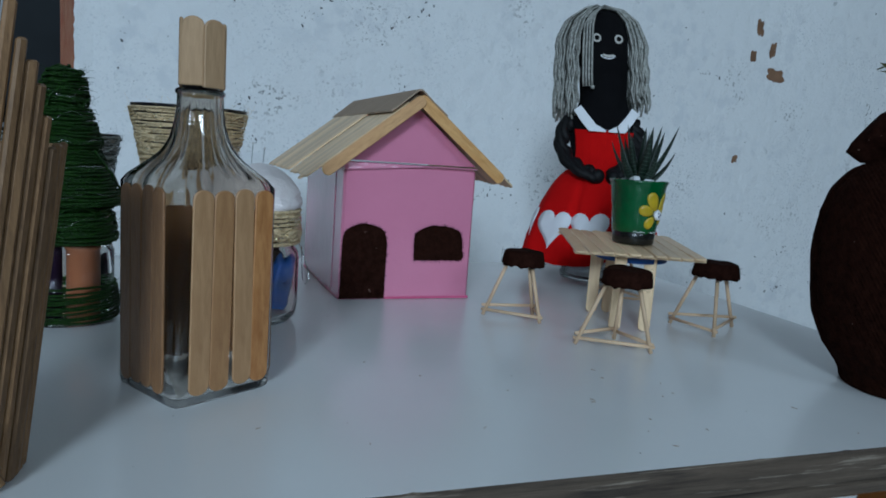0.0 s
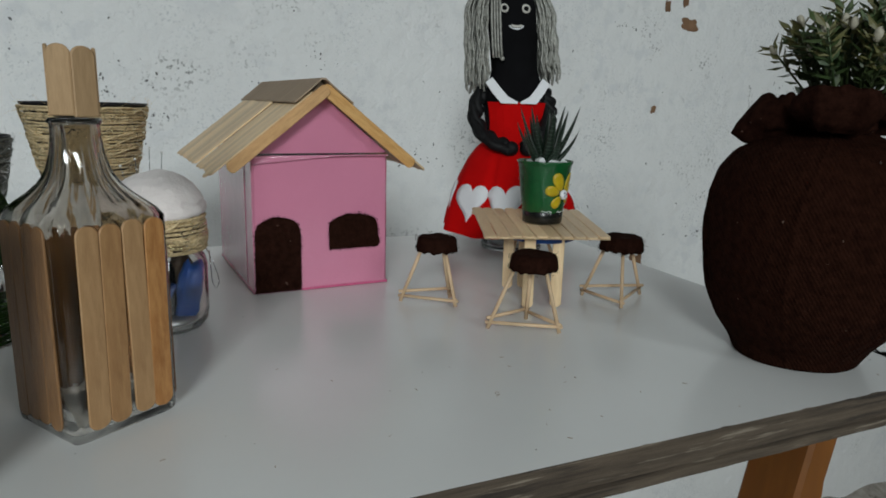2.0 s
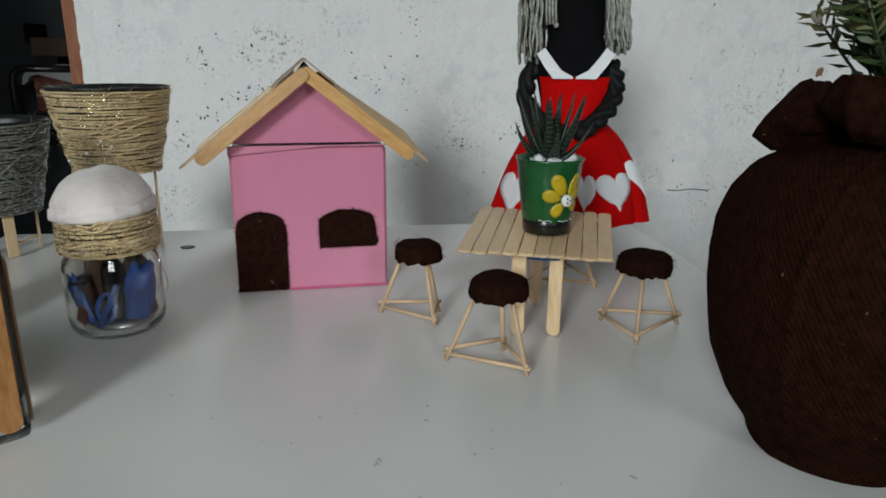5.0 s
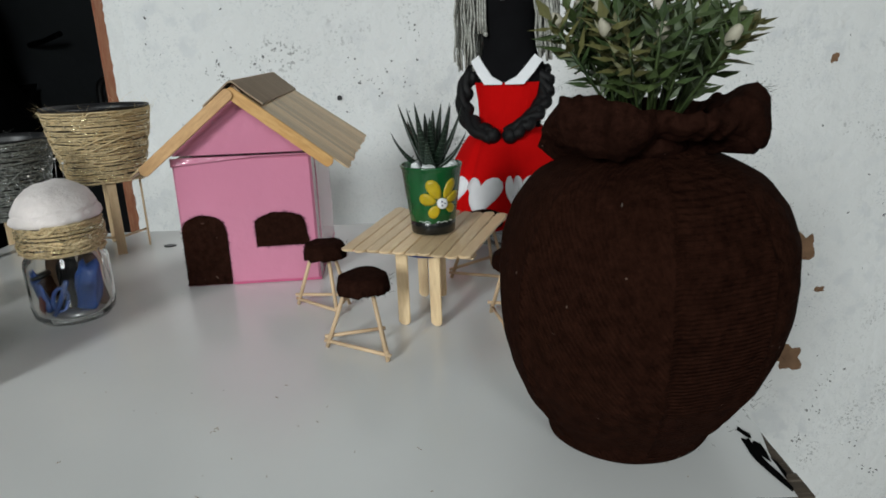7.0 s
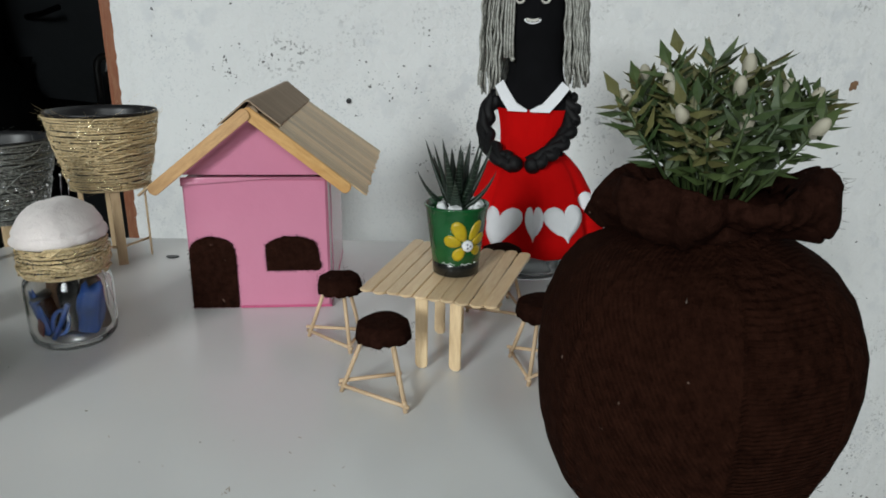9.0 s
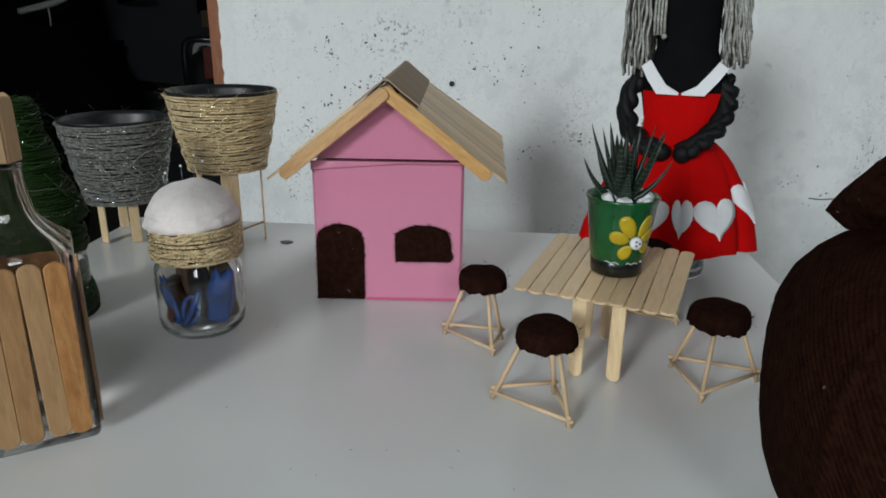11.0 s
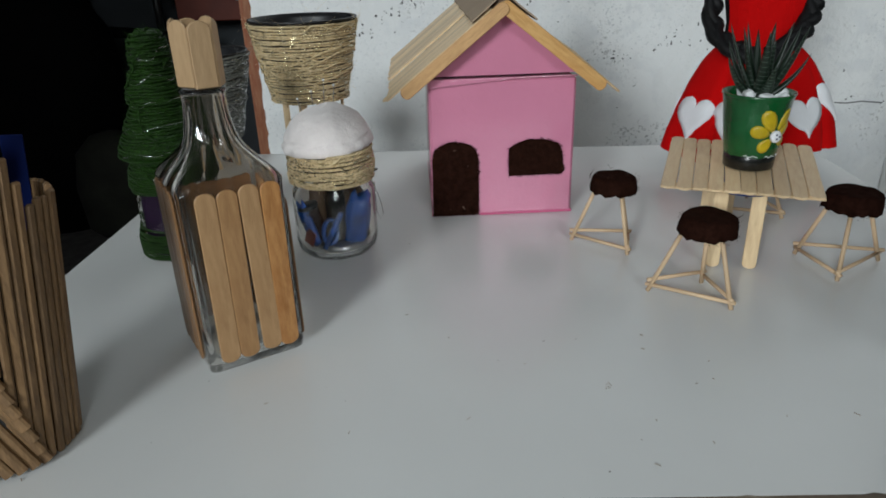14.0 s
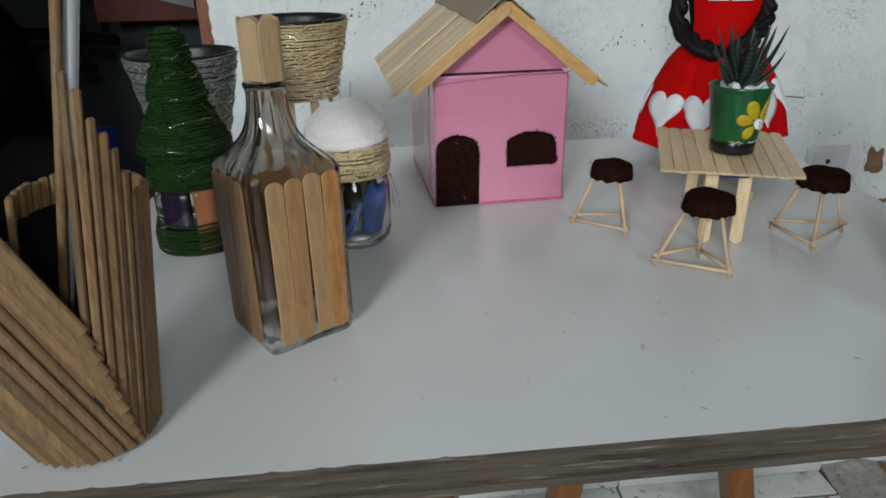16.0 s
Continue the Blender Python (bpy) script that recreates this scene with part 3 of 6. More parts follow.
def wall_pits():
    """Small dark pits and mould spots, in loose clusters, where the plaster is worn."""
    rng = random.Random(63)
    spots = [(0.486, 0.241), (0.163, 0.218), (0.208, 0.192), (0.145, 0.185), (0.227, 0.132), (0.187, 0.122), (0.142, 0.092), (0.459, 0.177), (0.393, 0.176), (0.136, 0.177), (0.080, 0.078), (0.094, 0.049),
             (0.557, 0.045), (0.580, 0.038), (0.919, -0.021), (0.979, -0.047), (0.065, -0.075), (0.465, 0.156), (0.486, 0.020), (0.662, 0.071), (1.066, -0.045), (0.453, 0.340), (0.508, 0.381), (0.677, 0.064),
             (1.389, -0.030), (1.388, -0.115), (0.327, 0.357), (0.035, 0.307), (1.138, 0.342), (1.268, -0.602), (1.360, -0.620), (1.271, -0.531), (1.295, -0.476), (1.258, -0.707), (1.418, -0.690), (0.407, 0.153)]
    pits = []
    for x, z in spots:
        slant, n = rng.uniform(-0.9, 0.9), rng.randint(6, 13)
        for _ in range(n):
            u, w = rng.gauss(0, 0.016), rng.gauss(0, 0.007)
            pits.append((x + u * math.cos(slant) - w * math.sin(slant), z + u * math.sin(slant) + w * math.cos(slant), rng.choice((0.0005, 0.0007, 0.0010, 0.0017))))
    for _ in range(230):
        pits.append((rng.uniform(0.0, 2.2), rng.uniform(-0.75, 0.75), rng.choice((0.0005, 0.0006, 0.0009, 0.0014))))
    g = Geo()
    for x, z, r in pits:
        n, tilt, long = 7, rng.uniform(0, 3.1), rng.uniform(1.0, 2.2)
        ring = []
        for k in range(n):
            a, q = TAU * k / n, r * rng.uniform(0.6, 1.25)
            u, w = q * long * math.cos(a), q * math.sin(a)
            ring.append((u * math.cos(tilt) - w * math.sin(tilt), u * math.sin(tilt) + w * math.cos(tilt)))
        prism(ring, 0.002, pose(x, WALL_Y - 0.0008, z), g)
    solid("plaster_pits", g, M_PIT, Matrix.Identity(4), "small dark pits and mould spots in white plaster", "wall stain", kind="stuff")


wall_pits()
solid("plaster_crack", tube([(0.962, WALL_Y, -0.0465), (0.985, WALL_Y, -0.048), (1.01, WALL_Y, -0.0455), (1.045, WALL_Y, -0.049)], 0.0011, 4), M_PIT, Matrix.Identity(4), "thin dark crack in the white plaster", "crack", kind="structure")
socket = thing("wall_socket", pose(1.116, WALL_Y, -0.190), "old white plastic wall socket with a round outlet", "socket")
part("plate", box(0.088, 0.010, 0.088, 0.003, pose(0, -0.005, 0)), M_PLATE, socket)
part("rim", box(0.068, 0.004, 0.070, 0.0015, pose(0, -0.0115, 0)), M_PLATE, socket, "raised white frame")
part("outlet", lathe([(0.012, 0.0), (0.018, 0.0), (0.019, 0.004), (0.0145, 0.0048), (0.0135, 0.001), (0.012, 0.0)], 24, caps=(False, False)), M_OUTLET, socket, "dark yellowed round outlet ring", pose(-0.003, -0.0133, -0.018, 90))
part("outlet_face", lathe([(0.0134, 0.0), (0.0134, 0.0012), (0.001, 0.0014)], 24), M_BLACK_POT, socket, "black outlet face", pose(-0.003, -0.0133, -0.018, 90))
part("switch_hole", lathe([(0.005, 0.0), (0.005, 0.001), (0.001, 0.0012)], 16), M_BLACK_POT, socket, "small black hole", pose(-0.003, -0.0133, 0.015, 90))

# dark storeroom beyond the door
BACK = 3.95
solid("bent_pipe", tube([(-1.165, 3.6, -0.30), (-1.165, 3.6, 0.06), (-1.157, 3.6, 0.095), (-1.135, 3.6, 0.114), (-1.10, 3.6, 0.120), (-0.90, 3.6, 0.118)], 0.017, 12), M_GREY, pose(0, 0, 0), "bent dark grey pipe rising in the storeroom", "pipe")
solid("red_board", box(0.64, 0.02, 0.175, 0.004, pose(-0.775, 3.66, 0.010)), M_REDBOX, pose(0, 0, 0), "red-brown wooden board in the dark storeroom", "board")
solid("wooden_crate", box(0.26, 0.16, 0.085, 0.005, pose(-0.965, 3.75, 0.215)), M_CRATE, pose(0, 0, 0), "dull brown wooden crate above the red panel", "crate")
out = [(-1.125, 0.045), (-1.118, 0.085), (-1.095, 0.112), (-1.05, 0.130), (-0.95, 0.138), (-0.62, 0.135), (-0.62, -0.02), (-0.72, 0.004), (-0.85, 0.040), (-0.97, 0.072), (-1.05, 0.092), (-1.085, 0.088), (-1.102, 0.060)]
solid("white_cloth", prism(out, 0.03, pose(0, 3.60, 0)), M_GREYCLOTH, pose(0, 0, 0), "crumpled whitish cloth over the red panel", "cloth")
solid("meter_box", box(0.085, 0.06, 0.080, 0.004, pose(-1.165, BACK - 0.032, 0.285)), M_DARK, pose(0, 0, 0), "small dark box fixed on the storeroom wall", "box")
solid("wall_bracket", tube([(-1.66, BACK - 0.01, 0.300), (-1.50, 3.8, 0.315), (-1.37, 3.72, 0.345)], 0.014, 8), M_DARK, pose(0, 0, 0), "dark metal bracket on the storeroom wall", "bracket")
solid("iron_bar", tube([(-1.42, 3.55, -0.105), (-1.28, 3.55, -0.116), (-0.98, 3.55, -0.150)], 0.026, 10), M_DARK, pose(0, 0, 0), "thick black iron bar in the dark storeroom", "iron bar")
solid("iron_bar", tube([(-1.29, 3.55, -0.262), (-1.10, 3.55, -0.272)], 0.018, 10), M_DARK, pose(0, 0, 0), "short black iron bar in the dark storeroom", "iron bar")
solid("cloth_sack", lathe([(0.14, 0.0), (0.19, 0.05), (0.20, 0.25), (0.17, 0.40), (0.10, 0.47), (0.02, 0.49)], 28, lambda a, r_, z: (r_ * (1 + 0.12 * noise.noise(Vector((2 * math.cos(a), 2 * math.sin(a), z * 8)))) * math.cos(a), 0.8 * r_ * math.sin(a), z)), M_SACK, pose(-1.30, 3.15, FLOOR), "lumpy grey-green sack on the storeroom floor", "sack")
# Heap added to fill the black left side of the storeroom.
solid("tarpaulin", lathe([(0.45, 0.0), (0.47, 0.4), (0.55, 0.68), (0.53, 0.89), (0.45, 1.04), (0.385, 1.12), (0.375, 1.45), (0.30, 1.62), (0.12, 1.72), (0.01, 1.74)], 40, lambda a, r_, z: (r_ * (1 + 0.05 * noise.noise(Vector((2 * math.cos(a), 2 * math.sin(a), z * 3)))) * math.cos(a), 0.6 * r_ * math.sin(a), z)), M_DARK, pose(-1.86, 3.35, FLOOR), "near-black heap added to fill the storeroom's dark left side", "tarpaulin")
solid("hanging_tube", tube([(-1.575, 3.0, 0.238), (-1.56, 3.0, 0.241), (-1.417, 3.0, 0.274), (-1.37, 3.0, 0.292), (-1.345, 3.0, 0.33), (-1.34, 3.0, 0.40), (-1.34, 3.0, CEIL)], 0.013, 10), M_PLATE, pose(0, 0, 0), "bent white plastic tube hanging in the storeroom", "tube")
solid("hanging_wire", tube([(-1.447, 3.0, 0.268), (-1.445, 3.0, 0.22), (-1.448, 3.0, 0.181)], 0.003, 6), M_PLATE, pose(0, 0, 0), "thin white wire hanging from the tube", "wire")
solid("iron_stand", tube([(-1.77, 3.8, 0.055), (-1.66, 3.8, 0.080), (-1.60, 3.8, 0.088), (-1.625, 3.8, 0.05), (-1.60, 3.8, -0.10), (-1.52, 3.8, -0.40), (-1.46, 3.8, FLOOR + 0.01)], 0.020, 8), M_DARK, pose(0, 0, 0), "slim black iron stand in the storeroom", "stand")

# ---- the table ----
TX0, TX1, TY0, TY1 = 0.0, 0.700, 0.385, 0.949


def skewed(geo):
    """The top is a little out of square: its front edge slants and its right edge runs outwards."""
    def at(x, y, z):
        u, w = (x - TX0) / (TX1 - TX0), (y - TY0) / (TY1 - TY0)
        return (x + (-0.0005 + 0.007 * w) * u, y + (-0.0050 + 0.0100 * u) * (1 - w), z)
    geo.v = [at(*q) for q in geo.v]
    return geo


table = thing("work_table", pose(0, 0, FLOOR), "work table with a white laminate top and worn wooden edge", "table")


def edge_board(x0, x1, y0, y1, seed):
    rng = random.Random(seed)
    g = Geo()
    n = 60
    long_x = x1 - x0 > y1 - y0
    rings = []
    for k in range(n + 1):
        s = k / n
        j = [rng.uniform(-0.00025, 0.00025) for _ in range(4)]
        if long_x:
            x = x0 + (x1 - x0) * s
            rings.append([(x, y0 - 0.0004 + j[0], -0.0255), (x, y0 - 0.0012 + j[0], -0.0195), (x, y0 + 0.0012, -0.0186), (x, y0 + 0.0002 + j[1], -0.0176), (x, y0 + j[2] * 0.2, -0.0009), (x, y1, -0.0009), (x, y1, -0.0255)])
        else:
            y = y0 + (y1 - y0) * s
            rings.append([(x1 + j[0], y, -0.0255), (x1 + j[0], y, -0.0195), (x1 - 0.0008, y, -0.0186), (x1 + j[1], y, -0.0176), (x1 + j[2], y, -0.0009), (x0, y, -0.0009), (x0, y, -0.0255)])
    v = [p for r in rings for p in r]
    q = [(k * 7 + i, k * 7 + (i + 1) % 7, k * 7 + 7 + (i + 1) % 7, k * 7 + 7 + i) for k in range(n) for i in range(7)]
    q += [tuple(range(7)), tuple(range(n * 7, n * 7 + 7))]
    return g.add(v, q)


UP = pose(0, 0, -FLOOR)
part("core_board", skewed(span(TX0 + 0.02, TX1 - 0.02, TY0 + 0.02, TY1, -0.0255, -0.0009)), M_BOARD_EDGE, table, at=UP)
part("edge_strip", skewed(edge_board(TX0, TX1, TY0 + 0.001, TY0 + 0.0199, 3)), M_BOARD_EDGE, table, "worn grey-brown wooden edge strip", UP)
part("edge_strip", skewed(edge_board(TX1 - 0.0199, TX1 - 0.001, TY0 + 0.0201, TY1, 4)), M_BOARD_EDGE, table, "worn grey-brown wooden edge strip", UP)
part("edge_strip", skewed(edge_board(TX0 + 0.001, TX0 + 0.0199, TY0 + 0.0201, TY1, 5)), M_BOARD_EDGE, table, "worn grey-brown wooden edge strip", UP)
rng = random.Random(8)
out = []
for x0, y0, x1, y1, n in ((TX0, TY0, TX1 - 0.009, TY0, 150), (TX1 - 0.009, TY0, TX1 - 0.0065, TY0 + 0.036, 14), (TX1 - 0.0065, TY0 + 0.036, TX1 - 0.0008, TY0 + 0.060, 8), (TX1 - 0.0008, TY0 + 0.060, TX1, TY1, 40), (TX1, TY1, TX0, TY1, 20), (TX0, TY1, TX0, TY0, 40)):
    for k in range(n):
        j = rng.choice((0,) * 14 + (0.0006, 0.001)) if n == 150 else 0
        out.append((x0 + (x1 - x0) * k / n, y0 + (y1 - y0) * k / n + j))
g = Geo()
n = len(out)
g.add([(x, y, -0.0009) for x, y in out] + [(x, y, 0.0) for x, y in out], [tuple(range(n))[::-1], tuple(range(n, 2 * n))] + [(i, (i + 1) % n, n + (i + 1) % n, n + i) for i in range(n)])
g.m = [0, 0] + [1] * n
part("laminate_top", skewed(g), [M_LAMINATE, M_BOARD_EDGE], table, "semi-gloss white laminate sheet", UP)
# broken corner
for pts in ([(0.6865, 0.4490), (0.6880, 0.4520), (0.6895, 0.4470), (0.6915, 0.4440), (0.6905, 0.4400), (0.6885, 0.4425), (0.6875, 0.4460)],
            [(0.6850, 0.4400), (0.6872, 0.4385), (0.6890, 0.4400), (0.6885, 0.4350), (0.6905, 0.4370), (0.6928, 0.4340), (0.6925, 0.4265), (0.6910, 0.4180), (0.6895, 0.4225), (0.6880, 0.4240), (0.6890, 0.4150), (0.6908, 0.4060), (0.6912, 0.3960),
             (0.6900, 0.3935), (0.6885, 0.3990), (0.6868, 0.4060), (0.6858, 0.4110), (0.6842, 0.4190), (0.6838, 0.4260), (0.6846, 0.4330)],
            [(0.6925, 0.4215), (0.6936, 0.4180), (0.6938, 0.4080), (0.6930, 0.4060), (0.6927, 0.4140)]):
    g = Geo()
    n = len(pts)
    g.add([(x, y, -0.001) for x, y in pts] + [(x, y, 0.0007) for x, y in pts], [tuple(range(n))[::-1], tuple(range(n, 2 * n))] + [(i, (i + 1) % n, n + (i + 1) % n, n + i) for i in range(n)])
    part("broken_patch", g, M_PATCH, table, "black patch where the laminate has broken off", UP)


def bar(p0, p1, w, d, c=0.003):
    """A squared timber from p0 to p1."""
    a, b = Vector(p0), Vector(p1)
    m = (b - a).to_track_quat("Z", "Y").to_matrix().to_4x4()
    return box(w, d, (b - a).length, c, Matrix.Translation((a + b) / 2) @ m)


H = -FLOOR - 0.0265
for p0, p1, w in (((0.18, 0.74, H), (0.4666, 0.74, 0.012), 0.034), ((0.46, 0.69, H), (0.322, 0.69, 0.012), 0.034), ((0.555, 0.70, H), (0.757, 0.70, 0.012), 0.036), ((0.666, 0.47, H), (0.466, 0.47, 0.012), 0.05),
                  ((0.150, 0.46, H), (0.115, 0.46, 0.012), 0.036), ((0.190, 0.49, H), (0.230, 0.49, 0.012), 0.05)):
    part("leg", bar(p0, p1, w, 0.028), M_LEG, table, "orange varnished wooden leg")
part("rail", span(0.668, 0.686, 0.460, 0.478, H - 0.15, H - 0.001, 0.003), M_LEG, table, "orange varnished side rail")
part("rail", span(0.12, 0.66, 0.70, 0.735, H - 0.055, H - 0.001, 0.003), M_LEG, table, "orange varnished wooden rail")
part("rail", span(0.12, 0.66, 0.45, 0.485, H - 0.042, H - 0.001, 0.003), M_LEG, table, "orange varnished wooden rail")

# ---- things on the table ----
def glass_bottle():
    """A square clear bottle with craft sticks glued on and a stick-clad cap."""
    b = thing("stick_bottle", pose(0.1703, 0.5225, 0, 0, 0, 33.5), "clear square glass bottle clad with craft sticks, wooden cap", "bottle")
    hb = 0.0291

    def shape_in(inset):
        def f(a, r, z):
            t = float(np.interp(z, (0.1105, 0.1135, 0.1180, 0.1225, 0.1265, 0.1320, 0.1425, 0.150), (0, 0.10, 0.33, 0.56, 0.72, 0.86, 0.97, 1.0)))
            c, s = abs(math.cos(a)), abs(math.sin(a))
            p = 18
            sq = (hb - inset) / (c ** p + s ** p) ** (1 / p)
            flute = 1 + (0.055 if inset else 0.085) * min(1.0, max(0.0, (z - 0.104) / 0.02)) * min(1.0, max(0.0, (0.157 - z) / 0.01)) * (0.45 - abs(math.sin(5 * a + 0.4)) ** 0.8)
            rr = ((1 - t) * sq * r + t * (0.0116 - inset * 0.6) * r) * flute
            return (rr * math.cos(a), rr * math.sin(a), z)
        return f
    g = Geo()
    zs = [0.0, 0.0015, 0.004, 0.03, 0.07, 0.100, 0.107, 0.110, 0.114, 0.118, 0.122, 0.126, 0.130, 0.134, 0.138, 0.142, 0.146, 0.150, 0.155, 0.1590]
    prof = [(0.955, 0.0), (0.985, 0.0012), (1.0, 0.004)] + [(1.0 if z < 0.116 else 1.0, z) for z in zs[3:]]
    lathe(prof, 96, shape_in(0), g, caps=(True, False))
    inner = [(0.90, 0.0036), (0.985, 0.0050)] + [(1.0, z) for z in zs[3:]]
    n0 = len(g.v)
    lathe(inner, 96, shape_in(0.0026), g, caps=(True, False))
    a0, b0 = (len(prof) - 1) * 96, n0 + (len(inner) - 1) * 96
    g.f += [(a0 + i, a0 + (i + 1) % 96, b0 + (i + 1) % 96, b0 + i) for i in range(96)]
    g.m += [0] * 96
    g.s += [True] * 96
    body = part("glass_body", g, M_BOTTLE_GLASS, b, "thick clear glass, tinted dark for the shade inside")
    body.visible_shadow = False
    rng = random.Random(4)
    layouts = {0: (-0.0205, -0.0104, -0.0004, 0.0097, 0.0198), 90: (-0.0200, -0.0100, 0.0001, 0.0102, 0.0203), 180: (-0.0172, -0.0066, 0.0041, 0.0147), 270: (-0.0158, -0.0043, 0.0085, 0.0198)}
    me = stick(0.1040, 0.0106, 0.0014).mesh("craft_stick", [M_STICK_SHADED])
    short = stick(0.0900, 0.0106, 0.0014).mesh("craft_stick", [M_STICK_SHADED])
    for ang, offs in layouts.items():
        for k, o in enumerate(offs):
            m = pose(0, 0, 0, 0, 0, ang) @ pose(hb + 0.0008, o, 0.0572 + rng.uniform(-0.0006, 0.001), 0, 90, 0) @ pose(0, 0, 0, 0, 0, rng.uniform(-0.8, 0.8))
            st = part("craft_stick", me, None, b, at=m)
            if ang < 180:
                st.data = short
                st.matrix_local = pose(0, 0, -0.006) @ m
            if ang == 270:
                st.data = stick(0.1040, 0.0113, 0.0014).mesh("craft_stick", [(M_STICK_PALE, M_STICK_BROWN, M_STICK_PALE, M_STICK_ORANGE)[k]])
    # cap
    part("cap_core", lathe([(0.0090, 0.1595), (0.0090, 0.187), (0.0086, 0.1875)], 24), M_BLACK_POT, b, "black bottle cap")
    part("cap_ring", lathe([(0.0100, 0.1560), (0.0124, 0.1564), (0.0124, 0.1584), (0.0100, 0.1588)], 32), M_GLASS, b, "clear glass lip")
    cme = stick(0.034, 0.0120, 0.0018, (0, 1)).mesh("cap_stick", [M_STICK_CAP])
    for k in range(6):
        part("cap_stick", cme, None, b, at=pose(0.0004, -0.0003, 0, 0, 0, 60 * k + 31.9) @ pose(0.0104, 0, 0.1768 + rng.uniform(-0.0012, 0.0008), 0, -90, 0))
    return b


glass_bottle()


def felt_piece(outline, thick, seed):
    """A cut felt outline with frayed edges."""
    rng = random.Random(seed)
    g = prism(outline, thick, pose(0, -thick - 0.0001, 0))
    n = len(outline)
    cx, cz = sum(x for x, _ in outline) / n, sum(z for _, z in outline) / n
    for k in range(n):
        (xa, za), (xb, zb) = outline[k], outline[(k + 1) % n]
        for _ in range(max(3, int(math.hypot(xb - xa, zb - za) / 0.0007))):
            t = rng.random()
            x, z = xa + (xb - xa) * t, za + (zb - za) * t
            d = math.hypot(x - cx, z - cz)
            l = rng.uniform(0.0006, 0.0018)
            ux, uz = (x - cx) / d * l + rng.uniform(-0.0008, 0.0008), (z - cz) / d * l + rng.uniform(-0.0008, 0.0008)
            tube([(x, -0.001, z), (x + ux * 0.5, -0.0012, z + uz * 0.5 + 0.0001), (x + ux, -0.0012, max(0.0005, z + uz))], 0.00014, 3, g, smooth=False)
    return g


def craft_house():
    h = thing("craft_house", pose(0.3446, 0.7322, 0, 0, 0, 4.0), "pink paper craft house with a craft-stick roof", "model house")
    w, d, z1 = 0.1255, 0.172, 0.1215
    part("body", box(w, d, z1, 0.0022, pose(0, d / 2, z1 / 2)), M_PINK, h, "glossy pink wrapped cardboard box")
    apex = 0.1760
    g = prism([(-0.0610, z1 + 0.0031), (0.0610, z1 + 0.0031), (0.0615, z1 + 0.0040), (0.0, apex), (-0.0615, z1 + 0.0040)], d - 0.006, pose(0, 0.0022, 0))
    part("gable", g, M_PINK, h, "glossy pink gable")
    part("ridge_filler", prism([(-0.0105, 0.1745), (0.0105, 0.1745), (0.0008, 0.1862), (-0.0008, 0.1862)], d - 0.010, pose(0, 0.0005, 0)), M_CARD, h, "grey-brown folded cardboard end")
    # loose fold of shiny paper over the box's top edge, tapering to the right
    n, rows = 40, 5
    rng = random.Random(44)
    v = []
    for k in range(n + 1):
        u = k / n
        x = -0.0630 + 0.1256 * u
        top, low = z1 + 0.0016, z1 - 0.0062 + 0.0068 * min(1.0, u / 0.62) ** 0.9
        for j in range(rows):
            t = j / (rows - 1)
            z = low + (top - low) * t
            wrinkle = 0.0005 * noise.noise(Vector((u * 22, t * 1.5, 3))) * (1 - u * 0.5)
            v.append((x, -0.0024 + 0.13 * (z - low) + 2.2 * wrinkle * math.sin(math.pi * min(1, t * 1.2)), z))
    m = len(v)
    v += [(x, y + 0.0012, z - 0.0002) for x, y, z in v]
    q = [(k * rows + j, k * rows + j + 1, (k + 1) * rows + j + 1, (k + 1) * rows + j) for k in range(n) for j in range(rows - 1)]
    q += [tuple(m + i for i in f[::-1]) for f in q]
    q += [(k * rows + e, (k + 1) * rows + e, m + (k + 1) * rows + e, m + k * rows + e) for k in range(n) for e in (0, rows - 1)]
    q += [(k * rows + j, k * rows + j + 1, m + k * rows + j + 1, m + k * rows + j) for k in (0, n) for j in range(rows - 1)]
    part("flap", Geo().add(v, q, smooth=True), M_PINK_FOLD, h, "loose shiny fold of pink paper")
    part("hem", span(-0.0200, w / 2 + 0.0004, -0.0006, 0.0010, 0.0004, 0.0026), M_PINK_HEM, h, "deep pink folded edge of the wrapping")
    for x in (-w / 2, w / 2):
        part("hem", span(x - 0.0005, x + 0.0005, 0.0014, d - 0.002, 0.0004, 0.0022), M_PINK_HEM, h, "deep pink folded edge of the wrapping")
    # lapped wrapping seams on the side walls
    for x in (-w / 2, w / 2):
        part("wrap_seam", span(x - 0.0006, x + 0.0006, 0.030, 0.0318, 0.004, z1 - 0.004), M_PINK_FOLD, h, "raised lap of the pink wrapping")
    part("door", felt_piece(arch(-0.0618, -0.0212, 0.0015, 0.053, 0.0690, 12, 0.0004, 3), 0.0016, 3), M_BROWN_FELT, h, "dark brown felt door with an arched head")
    out = arch(0.0058, 0.0522, 0.0365, 0.057, 0.0690, 12, 0.0005, 5)
    out.insert(2, (0.0550, 0.0405))
    out.insert(3, (0.0535, 0.046))
    part("window", felt_piece(out, 0.0016, 4), M_BROWN_FELT, h, "dark brown felt window with an arched head")
    ang = math.degrees(math.atan2(0.0785, 0.1))
    rng = random.Random(6)
    me = stick(0.113, 0.0105, 0.0018).mesh("roof_stick", [M_STICK])
